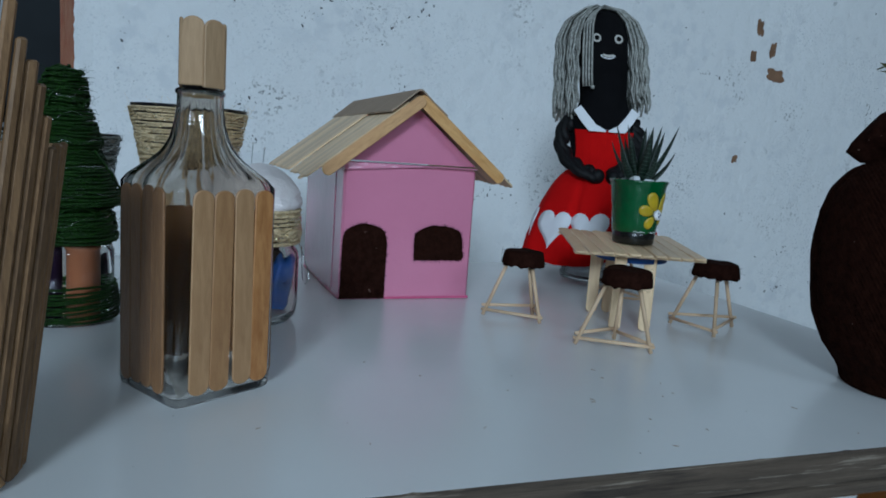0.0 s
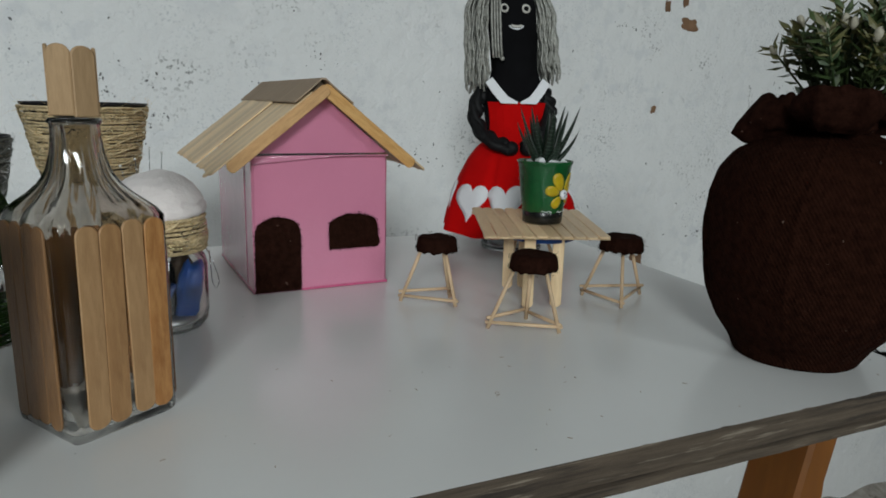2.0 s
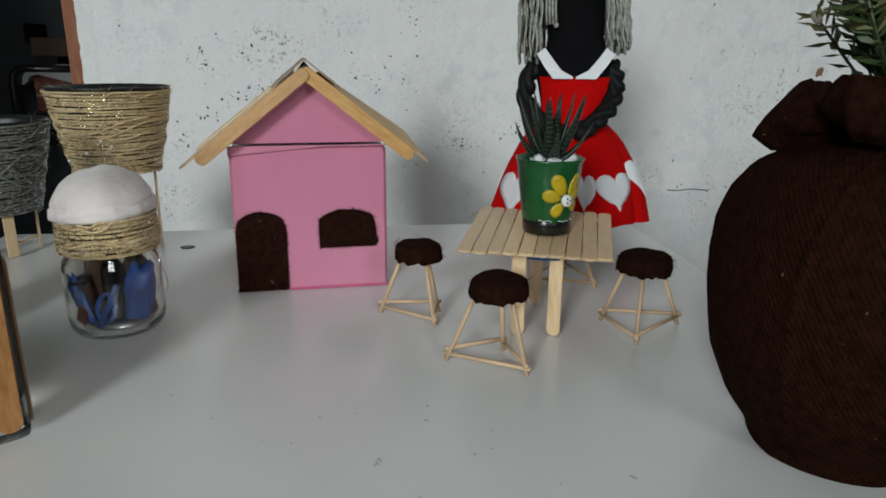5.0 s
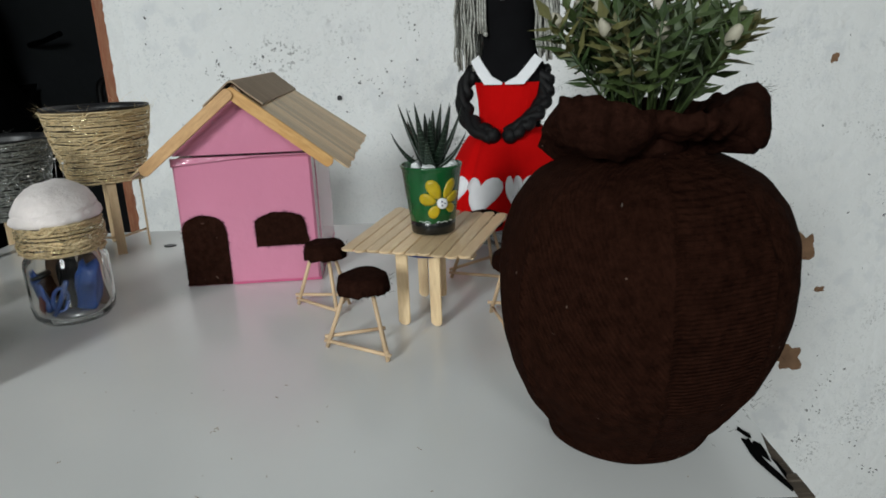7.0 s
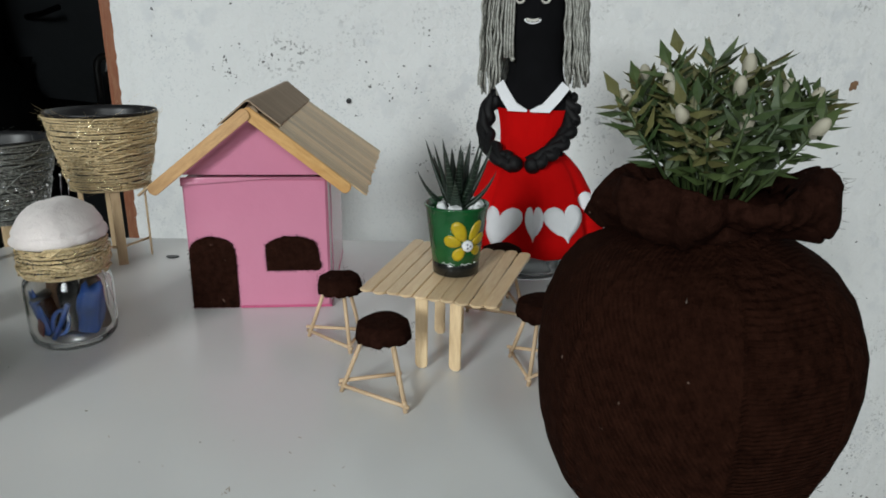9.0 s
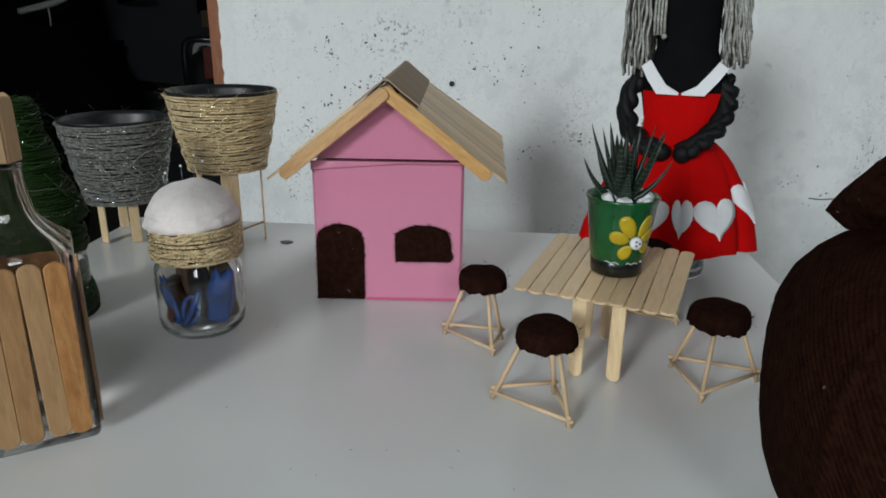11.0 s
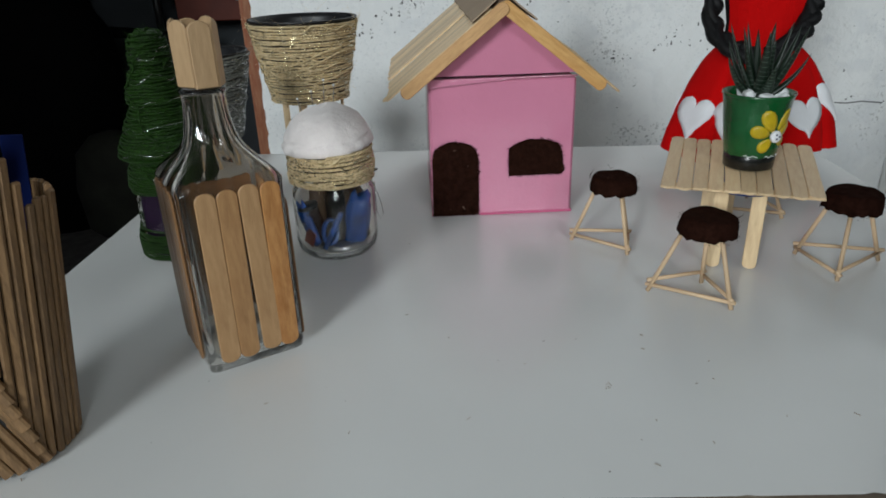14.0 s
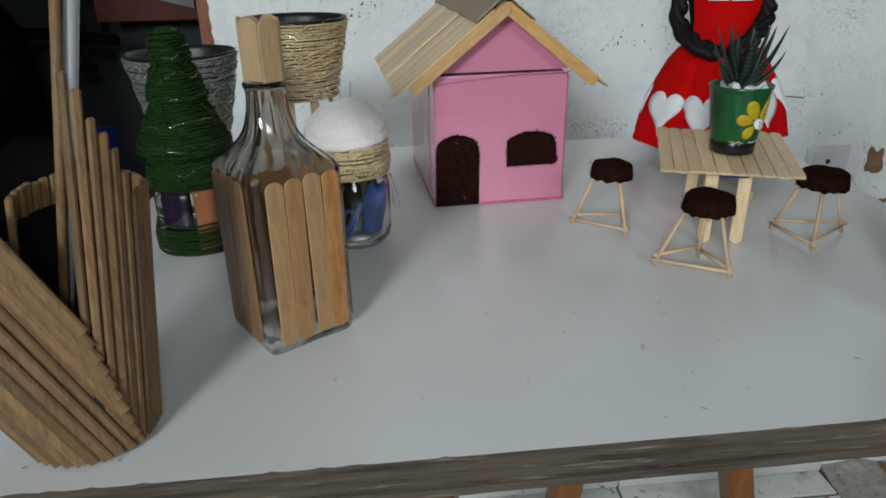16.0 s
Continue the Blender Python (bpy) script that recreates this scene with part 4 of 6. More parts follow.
    for side in (-1, 1):
        for k in range(21):
            y = -0.0050 + 0.0106 * k
            lift = (0.0020 if k >= 8 else 0.0) if side < 0 else 0.0
            spread = 0.30 * k if side > 0 else 0
            out_by = 0.0685 + rng.uniform(-0.0012, 0.0012) + (0.004 if k == 1 and side < 0 else 0) + (0.0003 * k if side > 0 else 0)
            m = pose(0, y, 0.1865) @ pose(0, 0, 0, 0, side * (ang - spread * 0.6), 0) @ pose(side * out_by, 0, -0.0012 + lift) @ pose(0, 0, 0, 0, 0, -spread * 0.9 if side > 0 else 0)
            part("roof_stick", me, None, h, at=m)
    for side, mt in ((-1, M_STICK_TAN), (1, M_STICK_HONEY)):
        m = pose(0, -0.0125 - (0.001 if side > 0 else 0.0031), 0.1776) @ pose(0, 0, 0, 0, side * (ang + 0.4), 0) @ pose(side * (0.0515 if side < 0 else 0.0500), 0, 0.0018, 90, 0, 0)
        part("barge_stick", stick(0.110, 0.0104, 0.002), mt, h, "tan craft stick along the gable", m)
    # bent cardboard ridge
    g = Geo()
    rows = []
    for s in (-1, -0.5, -0.06, 0.06, 0.5, 1):
        x = 0.026 * s
        rows.append((x, 0.1895 - abs(x) * 0.80 + (0.0006 if abs(s) < 0.1 else 0)))
    v, n = [], len(rows)
    ny = 24
    for k in range(ny + 1):
        y = -0.0085 + 0.234 * k / ny
        for x, z in rows:
            jx = rng.uniform(-0.0006, 0.0006) if abs(x) > 0.02 else 0
            v.append((x + jx, y, z + 0.0008))
    base = len(v)
    v += [(x, y, z - 0.0015) for x, y, z in v]
    q = [(k * n + i, k * n + i + 1, (k + 1) * n + i + 1, (k + 1) * n + i) for k in range(ny) for i in range(n - 1)]
    q += [tuple(base + i for i in f[::-1]) for f in q]
    for k in range(ny):
        for i in (0, n - 1):
            q.append((k * n + i, (k + 1) * n + i, base + (k + 1) * n + i, base + k * n + i))
    for i in range(n - 1):
        for k in (0, ny):
            q.append((k * n + i, k * n + i + 1, base + k * n + i + 1, base + k * n + i))
    g.add(v, q)
    part("ridge_cap", g, M_CARD, h, "bent grey-brown corrugated cardboard ridge")
    return h


craft_house()


def stick_table():
    t = thing("miniature_table", pose(0.5148, 0.6433, 0, 0, 0, -19.3), "miniature table made of pale craft sticks", "table")
    me = stick(0.1125, 0.0099, 0.0019).mesh("top_stick", [M_STICK_TOP_LIT])
    rng = random.Random(2)
    for k in range(10):
        part("top_stick", me, None, t, at=pose(-0.0468 + 0.0104 * k, rng.uniform(-0.001, 0.001), 0.0697, 0, 0, 0) @ pose(0, 0, 0, 3.0 + rng.uniform(-0.6, 0.6), 0, 0) @ pose(0, 0, 0, 0, 0, 90 + rng.uniform(-0.5, 0.5)))
    for y in (-0.046, 0.046):
        part("cross_stick", stick(0.104, 0.009, 0.0019, (0, 0)), M_STICK, t, at=pose(0, y, 0.0677 + 0.052 * y, 3, 0, 0))
    for x, y in ((-0.0109, -0.0335), (0.0145, -0.0296), (-0.018, 0.030), (-0.003, 0.034)):
        part("leg", stick(0.0660, 0.0098, 0.0019, (1, 0)), M_STICK, t, at=pose(x, y, 0.0336, 0, -90, 0) @ pose(0, 0, 0, 90 if y < 0 and x < 0 else 80, 0, 0))
    part("under_disc", lathe([(0.0285, 0.0570), (0.0300, 0.0576), (0.0300, 0.0657), (0.0285, 0.0666)], 32, at=pose(0.004, -0.004, 0)), M_BLUE, t, "flat blue plastic disc")
    return t


stick_table()


def stool_at(cx, cy, spots, seat_r=0.0188, lift=0.0, group="stools round the miniature table"):
    """A three-legged stool of toothpicks with a felt seat; spots: where its three feet stand on the table."""
    feet = [(x - cx, y - cy) for x, y in spots]
    s = thing("miniature_stool", pose(cx, cy, 0), "miniature toothpick stool with a dark brown felt seat", "stool", group)
    rng = random.Random(int(cx * 1e4))

    def rag(a, r, z):
        low = max(0.0, min(1.0, (0.0565 + lift - z) / 0.008))
        k = 1 + 0.05 * noise.noise(Vector((3 * math.cos(a), 3 * math.sin(a), cx * 90))) + low * (0.06 * noise.noise(Vector((4.5 * math.cos(a), 4.5 * math.sin(a), cx * 70))) + 0.03 * noise.noise(Vector((24 * math.cos(a), 24 * math.sin(a), cy * 70))))
        return (r * k * math.cos(a), r * k * math.sin(a), z + (0.0021 * noise.noise(Vector((5 * math.cos(a), 5 * math.sin(a), cy * 90))) * low if r > 0.012 else 0) + 0.0012 * noise.noise(Vector((90 * r * math.cos(a), 90 * r * math.sin(a), cx * 40))) * (1 - low))
    g = fibres(lambda z: seat_r * 0.92, 0.0462, 0.0585, 110, 0.0040, 0.00016, int(cy * 1e4))
    part("seat", lathe([(r * seat_r / 0.0199, z + lift) for r, z in ((0.004, 0.0485), (0.0178, 0.0470), (0.0198, 0.0474), (0.0199, 0.0500), (0.0196, 0.0530), (0.0190, 0.0562), (0.0182, 0.0583), (0.0165, 0.0592), (0.0130, 0.0597), (0.008, 0.0600), (0.001, 0.0601))], 72, rag, g), M_BROWN_FELT, s, "dark brown felt seat pad")
    for x, y in feet:
        top = (x * 0.42, y * 0.42, 0.0495 + lift)
        part("leg", tube([(x * 1.04, y * 1.04, 0.0008), top], 0.0016, 7), M_PALE_STICK, s)
    for k in range(3):
        (x0, y0), (x1, y1) = feet[k], feet[(k + 1) % 3]
        z = 0.0055 + 0.002 * k
        e = 0.06
        part("stretcher", tube([(x0 + (x0 - x1) * e, y0 + (y0 - y1) * e, z), (x1 + (x1 - x0) * e, y1 + (y1 - y0) * e, z)], 0.0014, 6), M_PALE_STICK, s)
    return s


stool_at(0.4687, 0.5672, ((0.4385, 0.5785), (0.4838, 0.5508), (0.4775, 0.5890)), 0.0186, 0.0014)
stool_at(0.4268, 0.6594, ((0.3990, 0.6700), (0.4362, 0.6390), (0.4425, 0.6655)), 0.0178, -0.0006)
stool_at(0.5822, 0.6076, ((0.5640, 0.6345), (0.5722, 0.5890), (0.6170, 0.6205)), 0.0192, 0.0014)
stool_at(0.5640, 0.7380, ((0.5340, 0.7260), (0.5835, 0.7080), (0.5740, 0.7600)))


def flower_pot():
    p = thing("flower_pot", pose(0.5188, 0.6400, 0.0709), "small glossy green pot with a painted yellow flower", "flower pot")
    prof = [(0.0135, 0.0), (0.0158, 0.0005), (0.0166, 0.002), (0.0190, 0.018), (0.0214, 0.036), (0.0229, 0.0490), (0.0237, 0.0515), (0.0244, 0.0528), (0.0242, 0.0540), (0.0232, 0.0541), (0.0218, 0.046)]

    def wob(a, r, z):
        k = 1 + 0.012 * noise.noise(Vector((2 * math.cos(a), 2 * math.sin(a), z * 60)))
        return (r * k * math.cos(a), r * k * math.sin(a), z)
    part("pot_wall", lathe(prof, 48, wob, caps=(True, False)), M_GREEN_PAINT, p, "glossy green painted pot")
    part("base_band", lathe([(0.0166, 0.0004), (0.0172, 0.001), (0.0179, 0.0105), (0.0172, 0.0112)], 48, wob, caps=(False, False)), M_BLACK_PAINT, p, "black painted base band")
    for a0, a1, z in ((-125, -95, 0.0113), (-80, -52, 0.0109), (-45, -38, 0.0112)):
        arc = [radians(a0 + (a1 - a0) * k / 6) for k in range(7)]
        part("paint_chip", tube([(0.0181 * math.cos(a), 0.0181 * math.sin(a), z + 0.0006 * math.sin(k * 1.9)) for k, a in enumerate(arc)], 0.00028, 5), M_WHITE, p, "thin white chipped line")
    fa = -69.0
    fl = part("flower", lathe([(0.0012, -0.001), (0.0042, -0.001), (0.0042, 0.0010), (0.0034, 0.0018), (0.0008, 0.002)], 20), M_WHITE, p, "white button in the flower", pose(0, 0, 0, 0, 0, fa) @ pose(0.0212, 0, 0.0262, 0, 84, 0))
    for k in range(3):
        a = (90, 210, 330)[k]
        part("button_mark", box(0.0011, 0.0011, 0.0006, 0, pose(0.0016 * math.cos(radians(a)), 0.0016 * math.sin(radians(a)), 0.0021)), M_NAVY, fl)
    for a, far, hl, hw in ((118, 0.0122, 0.0088, 0.0050), (165, 0.0112, 0.0070, 0.0047), (228, 0.0088, 0.0062, 0.0046), (62, 0.0125, 0.0085, 0.0041), (20, 0.0108, 0.0070, 0.0040), (-28, 0.0090, 0.0060, 0.0038)):
        g = Geo()
        pts = [(far + hl * math.cos(TAU * j / 14), hw * math.sin(TAU * j / 14) * (1.0 + 0.22 * math.cos(TAU * j / 14))) for j in range(14)]
        v = []
        for lift, sc in ((-0.0012, 1.0), (0.0004, 0.96), (0.0008, 0.6)):
            for lx, ly in pts:
                x, y = far + (lx - far) * sc, ly * sc
                u = x * math.cos(radians(a)) - y * math.sin(radians(a))
                w = x * math.sin(radians(a)) + y * math.cos(radians(a))
                z = 0.0262 + w
                r = float(np.interp(z, (0.002, 0.018, 0.036, 0.049), (0.0166, 0.0190, 0.0214, 0.0229))) + lift
                th = radians(fa) + u / 0.0205
                v.append((r * math.cos(th), r * math.sin(th), z))
        n = 14
        q = [(i, (i + 1) % n, n + (i + 1) % n, n + i) for i in range(n)] + [(n + i, n + (i + 1) % n, 2 * n + (i + 1) % n, 2 * n + i) for i in range(n)] + [tuple(range(2 * n, 3 * n))]
        g.add(v, q, smooth=True)
        part("petal", g, M_YELLOW, p, "raised yellow painted petal")
    g = Geo()
    rng = random.Random(5)
    for k in range(24):
        a, r = rng.uniform(0, TAU), 0.0180 * math.sqrt(rng.random())
        s = rng.uniform(0.0040, 0.0070)
        box(s * 1.6, s * 1.25, s * 0.9, 0.0012, geo=g, at=pose(r * math.cos(a), r * math.sin(a), 0.0505 + rng.uniform(-0.001, 0.0028), rng.uniform(0, 90), 0, rng.uniform(0, 90)) )
    tagged(part("foam_pebbles", g, M_FOAM, p, "white styrofoam crumbs"), kind="stuff")
    s = thing("zebra_succulent", pose(0.5188, 0.6400, 0.1195), "dark green striped succulent with pointed leaves", "succulent")
    for k in range(16):
        ring = 0 if k < 6 else (1 if k < 12 else 2)
        a = TAU * (k * 0.382) + rng.uniform(-0.2, 0.2)
        lean = (0.22, 0.62, 1.02)[ring] + rng.uniform(-0.18, 0.18)
        l = (0.048, 0.048, 0.042)[ring] * rng.uniform(0.72, 1.12)
        g = Geo()
        n, segs = 10, 8
        v = []
        for j in range(n + 1):
            t = j / n
            w = 0.0062 * (1 - t) ** 0.75 * (0.75 + 0.5 * t if t < 0.3 else 0.9) + 0.00015
            rr = t * l * math.sin(lean) * (1 - 0.32 * t * math.sin(lean)) + 0.002
            z = t * l * math.cos(lean) + 0.30 * l * t * t * math.sin(lean)
            for i in range(segs):
                b = TAU * i / segs
                lx, lr = w * math.cos(b), w * 0.5 * math.sin(b)
                v.append(((rr + lr * math.cos(lean)) * math.cos(a) - lx * math.sin(a), (rr + lr * math.cos(lean)) * math.sin(a) + lx * math.cos(a), z - lr * math.sin(lean)))
        q = [(j * segs + i, j * segs + (i + 1) % segs, (j + 1) * segs + (i + 1) % segs, (j + 1) * segs + i) for j in range(n) for i in range(segs)]
        q += [tuple(range(segs)), tuple(range(n * segs, n * segs + segs))]
        g.add(v, q, 0, smooth=True)
        # pale raised cross stripes on the back of the leaf
        for j in range(13):
            t = 0.12 + 0.065 * j
            w = 0.0062 * (1 - t) ** 0.75 * 0.9
            rr = t * l * math.sin(lean) * (1 - 0.32 * t * math.sin(lean)) + 0.002
            z = t * l * math.cos(lean) + 0.30 * l * t * t * math.sin(lean)
            arc = []
            for i in range(7):
                b = -math.pi * (0.08 + 0.84 * i / 6)
                lx, lr = w * 1.03 * math.cos(b), -w * 0.53 * math.sin(b)
                arc.append(((rr + lr * math.cos(lean)) * math.cos(a) - lx * math.sin(a), (rr + lr * math.cos(lean)) * math.sin(a) + lx * math.cos(a), z - lr * math.sin(lean)))
            tube(arc, 0.00020, 3, g, 1)
        part("leaf", g, [M_SUCC, M_STRIPE], s)
    return p


flower_pot()


def jar_with_cushion():
    j = thing("pin_cushion_jar", pose(0.2065, 0.666, 0), "glass jar with sewing bits and a white pin cushion lid", "jar")
    g = Geo()
    outer = [(0.024, 0.0), (0.028, 0.0008), (0.0318, 0.006), (0.0329, 0.014), (0.0329, 0.048), (0.0318, 0.0535), (0.0290, 0.0575), (0.0285, 0.0780)]
    inner = [(0.020, 0.003), (0.0275, 0.005), (0.0303, 0.010), (0.0308, 0.016), (0.0308, 0.047), (0.0298, 0.0520), (0.0270, 0.0565), (0.0265, 0.0780)]
    lathe(outer, 64, None, g, caps=(True, False))
    n0 = len(g.v)
    lathe(inner, 64, None, g, caps=(True, False))
    a0, b0 = 7 * 64, n0 + 7 * 64
    g.f += [(a0 + i, a0 + (i + 1) % 64, b0 + (i + 1) % 64, b0 + i) for i in range(64)]
    g.m += [0] * 64
    g.s += [True] * 64
    gl = part("glass", g, M_GLASS, j, "clear glass jar")
    gl.visible_shadow = False
    rad = lambda z: 0.0297 + 0.0012 * math.sin((z - 0.060) / 0.0270 * math.pi)
    g = rope(rad, 0.0595, 0.0865, 0.0027, 0.0014, 21, 0.55)
    tagged(part("cross_strand", tangle(lambda z: rad(z) + 0.0018, 0.061, 0.085, 16, 0.0011, 24), M_SISAL, j), kind="stuff")
    tagged(part("twine_band", g, M_SISAL, j, "band of wound sisal twine with gold thread"))
    tagged(part("gold_thread", flecks(lambda z: rad(z) + 0.0024, 0.0610, 0.0850, 640, 0.0026, 0.00040, 22), M_GOLD, j, "glints of gold thread"), kind="stuff")
    tagged(part("twine_fibres", fibres(rad, 0.060, 0.081, 70, 0.010, 0.00012, 23), M_SISAL, j), kind="stuff")

    def dome(a, r, z):
        k = 1 + 0.035 * noise.noise(Vector((2.5 * math.cos(a), 2.5 * math.sin(a), z * 70))) + (0.018 * math.sin(15 * a + 3 * math.sin(2 * a)) if z < 0.092 else 0) + 0.016 * noise.noise(Vector((9 * math.cos(a), 9 * math.sin(a), z * 260))) - 0.02 * max(0.0, 0.12 - abs(noise.noise(Vector((3 * math.cos(a) + 4, 3 * math.sin(a), z * 120))))) / 0.12
        k -= 0.035 * math.exp(-((z - 0.0945 - 0.001 * math.sin(3 * a)) / 0.0014) ** 2)
        return (r * k * math.cos(a) - 0.001, r * k * math.sin(a), z + (0.05 * r * math.cos(a - 0.6) if z > 0.083 else 0) + (0.0026 * noise.noise(Vector((60 * r * math.cos(a), 60 * r * math.sin(a), 3))) if z > 0.09 else 0))
    part("cushion", lathe([(0.020, 0.0840), (0.0300, 0.0846), (0.0335, 0.0860), (0.0345, 0.0882), (0.0342, 0.0915), (0.0337, 0.0932), (0.0334, 0.0945), (0.0331, 0.0958), (0.0325, 0.0972), (0.0302, 0.1015), (0.0262, 0.1075), (0.0205, 0.1125), (0.013, 0.1158), (0.006, 0.1170), (0.001, 0.1173)], 56, dome), M_CUSHION, j, "domed off-white cotton pin cushion")
    for k, (x, y, h, tx, ty) in enumerate(((-0.012, 0.014, 0.012, -0.1, 0.15), (-0.004, 0.016, 0.019, 0.05, 0.1), (0.004, 0.012, 0.014, 0.1, 0.1), (-0.020, 0.010, 0.010, -0.3, 0.0))):
        r = math.hypot(x, y)
        z = 0.118 - 0.5 * (r / 0.0325) ** 2 * 0.032
        pn = part("pin", tube([(x, y, z - 0.003), (x + tx * h, y + ty * h, z + h)], 0.0003, 5), M_STEEL, j, "steel pin with a pearl head")
        part("pin_head", ball(0.0010, at=pose(x + tx * h, y + ty * h, z + h)), M_PEARL, pn)
    # what lies in the jar
    solid_at = Matrix.Translation((0.2065, 0.666, 0))
    def crumple(r_, h, k):
        def f(a, r, z):
            w = 1 + 0.45 * noise.noise(Vector((1.6 * math.cos(a), 1.6 * math.sin(a), z * 60 + k))) + 0.16 * noise.noise(Vector((5 * math.cos(a), 5 * math.sin(a), z * 150 + k)))
            return (r * w * math.cos(a), 0.55 * r * w * math.sin(a), z + 0.004 * math.cos(2 * a) * (z > h * 0.6))
        return lathe([(r_ * 0.5, 0)] + [(r_, h * t / 12) for t in range(1, 12)] + [(r_ * 0.6, h)], 26, f)
    solid("fabric_roll", crumple(0.0085, 0.043, 1.0), M_BLUE, solid_at @ pose(0.015, -0.008, 0.0062, 3, 9, 20), "crumpled blue cloth inside the glass jar", "fabric")
    solid("fabric_roll", crumple(0.0055, 0.036, 4.0), M_BLUE, solid_at @ pose(-0.015, -0.013, 0.0072, 4, -16, -30), "crumpled blue cloth strip inside the glass jar", "fabric")
    solid("card_scrap", box(0.011, 0.0010, 0.015, 0.0003), M_REDBOX, solid_at @ pose(-0.019, -0.015, 0.0150, 0, 24, -40), "dark red card scrap inside the glass jar", "card")
    solid("fabric_roll", lathe([(0.007, 0), (0.0075, 0.001), (0.0075, 0.037), (0.007, 0.038)], 20), M_NAVY, solid_at @ pose(0.006, 0.012, 0.0052, -6, 5, 0), "rolled navy cloth inside the glass jar", "fabric")
    sp = thing("thread_spool", solid_at @ pose(-0.012, -0.004, 0.0052, 5, -14, 0), "brown thread spool standing in the glass jar", "spool")
    part("thread", lathe([(0.006, 0.003), (0.0072, 0.004), (0.0072, 0.031), (0.006, 0.032)], 18), M_BROWN_FELT, sp)
    for z in (0.0, 0.0335):
        part("flange", lathe([(0.0078, z), (0.0082, z + 0.0005), (0.0082, z + 0.0025), (0.0078, z + 0.003)], 18), M_BLACK_POT, sp)
    solid("scissor_handle", tube([(0.010 * math.cos(t) * 0.55, 0, 0.010 * math.sin(t) + 0.012) for t in np.linspace(0, TAU, 18)], 0.0018, 6), M_BLUE, solid_at @ pose(-0.003, -0.018, 0.008, -12, 8, 25), "blue plastic scissor handle in the glass jar", "scissors")
    solid("ribbon", tube([(-0.006, 0, 0.0), (0.0, 0.002, 0.012), (0.009, 0, 0.03)], 0.0022, 6), M_BLUE, solid_at @ pose(-0.001, -0.020, 0.0072), "crumpled blue ribbon in the glass jar", "ribbon")
    solid("paper_tag", box(0.007, 0.0012, 0.012, 0.0003, pose(0, 0, 0.009)), M_WHITE, solid_at @ pose(0.0235, -0.006, 0.026, 0, 8, 60), "white paper tag inside the glass jar", "tag")
    for k, (x, y, rr, h, mt, w) in enumerate(((-0.016, 0.006, 0.0095, 0.047, M_CRATE, "brown"), (0.001, -0.004, 0.0085, 0.044, M_BLACK, "black"), (0.017, 0.008, 0.0085, 0.046, M_CRATE, "brown"), (-0.004, 0.018, 0.008, 0.046, M_BLACK, "black"))):
        solid("fabric_roll", lathe([(rr * 0.8, 0), (rr, 0.003), (rr * 0.92, h * 0.5), (rr, h * 0.9), (rr * 0.7, h)], 14, lambda a, r_, z, k=k: (r_ * (1 + 0.22 * noise.noise(Vector((2 * math.cos(a), 2 * math.sin(a), z * 90 + k)))) * math.cos(a), r_ * math.sin(a), z)), mt, solid_at @ pose(x, y, 0.0052, 3 * (k - 1), 4 * (1 - k), 0), "crumpled roll of %s cloth inside the glass jar" % w, "fabric")
    solid("button_pile", lathe([(0.02, 0.0), (0.021, 0.001), (0.017, 0.005), (0.001, 0.007)], 24), M_STEEL, solid_at @ pose(0.004, -0.003, 0.0047), "small heap of pins and beads in the jar", "beads")
    g = tube([(0.0318, -0.006, 0.060), (0.036, -0.009, 0.050), (0.039, -0.010, 0.040), (0.040, -0.010, 0.033), (0.0375, -0.011, 0.029), (0.035, -0.010, 0.034), (0.0345, -0.008, 0.045), (0.034, -0.007, 0.058)], 0.0004, 4)
    part("loose_thread", g, M_SILVER, j, "loose loop of pale thread")
    return j


jar_with_cushion()


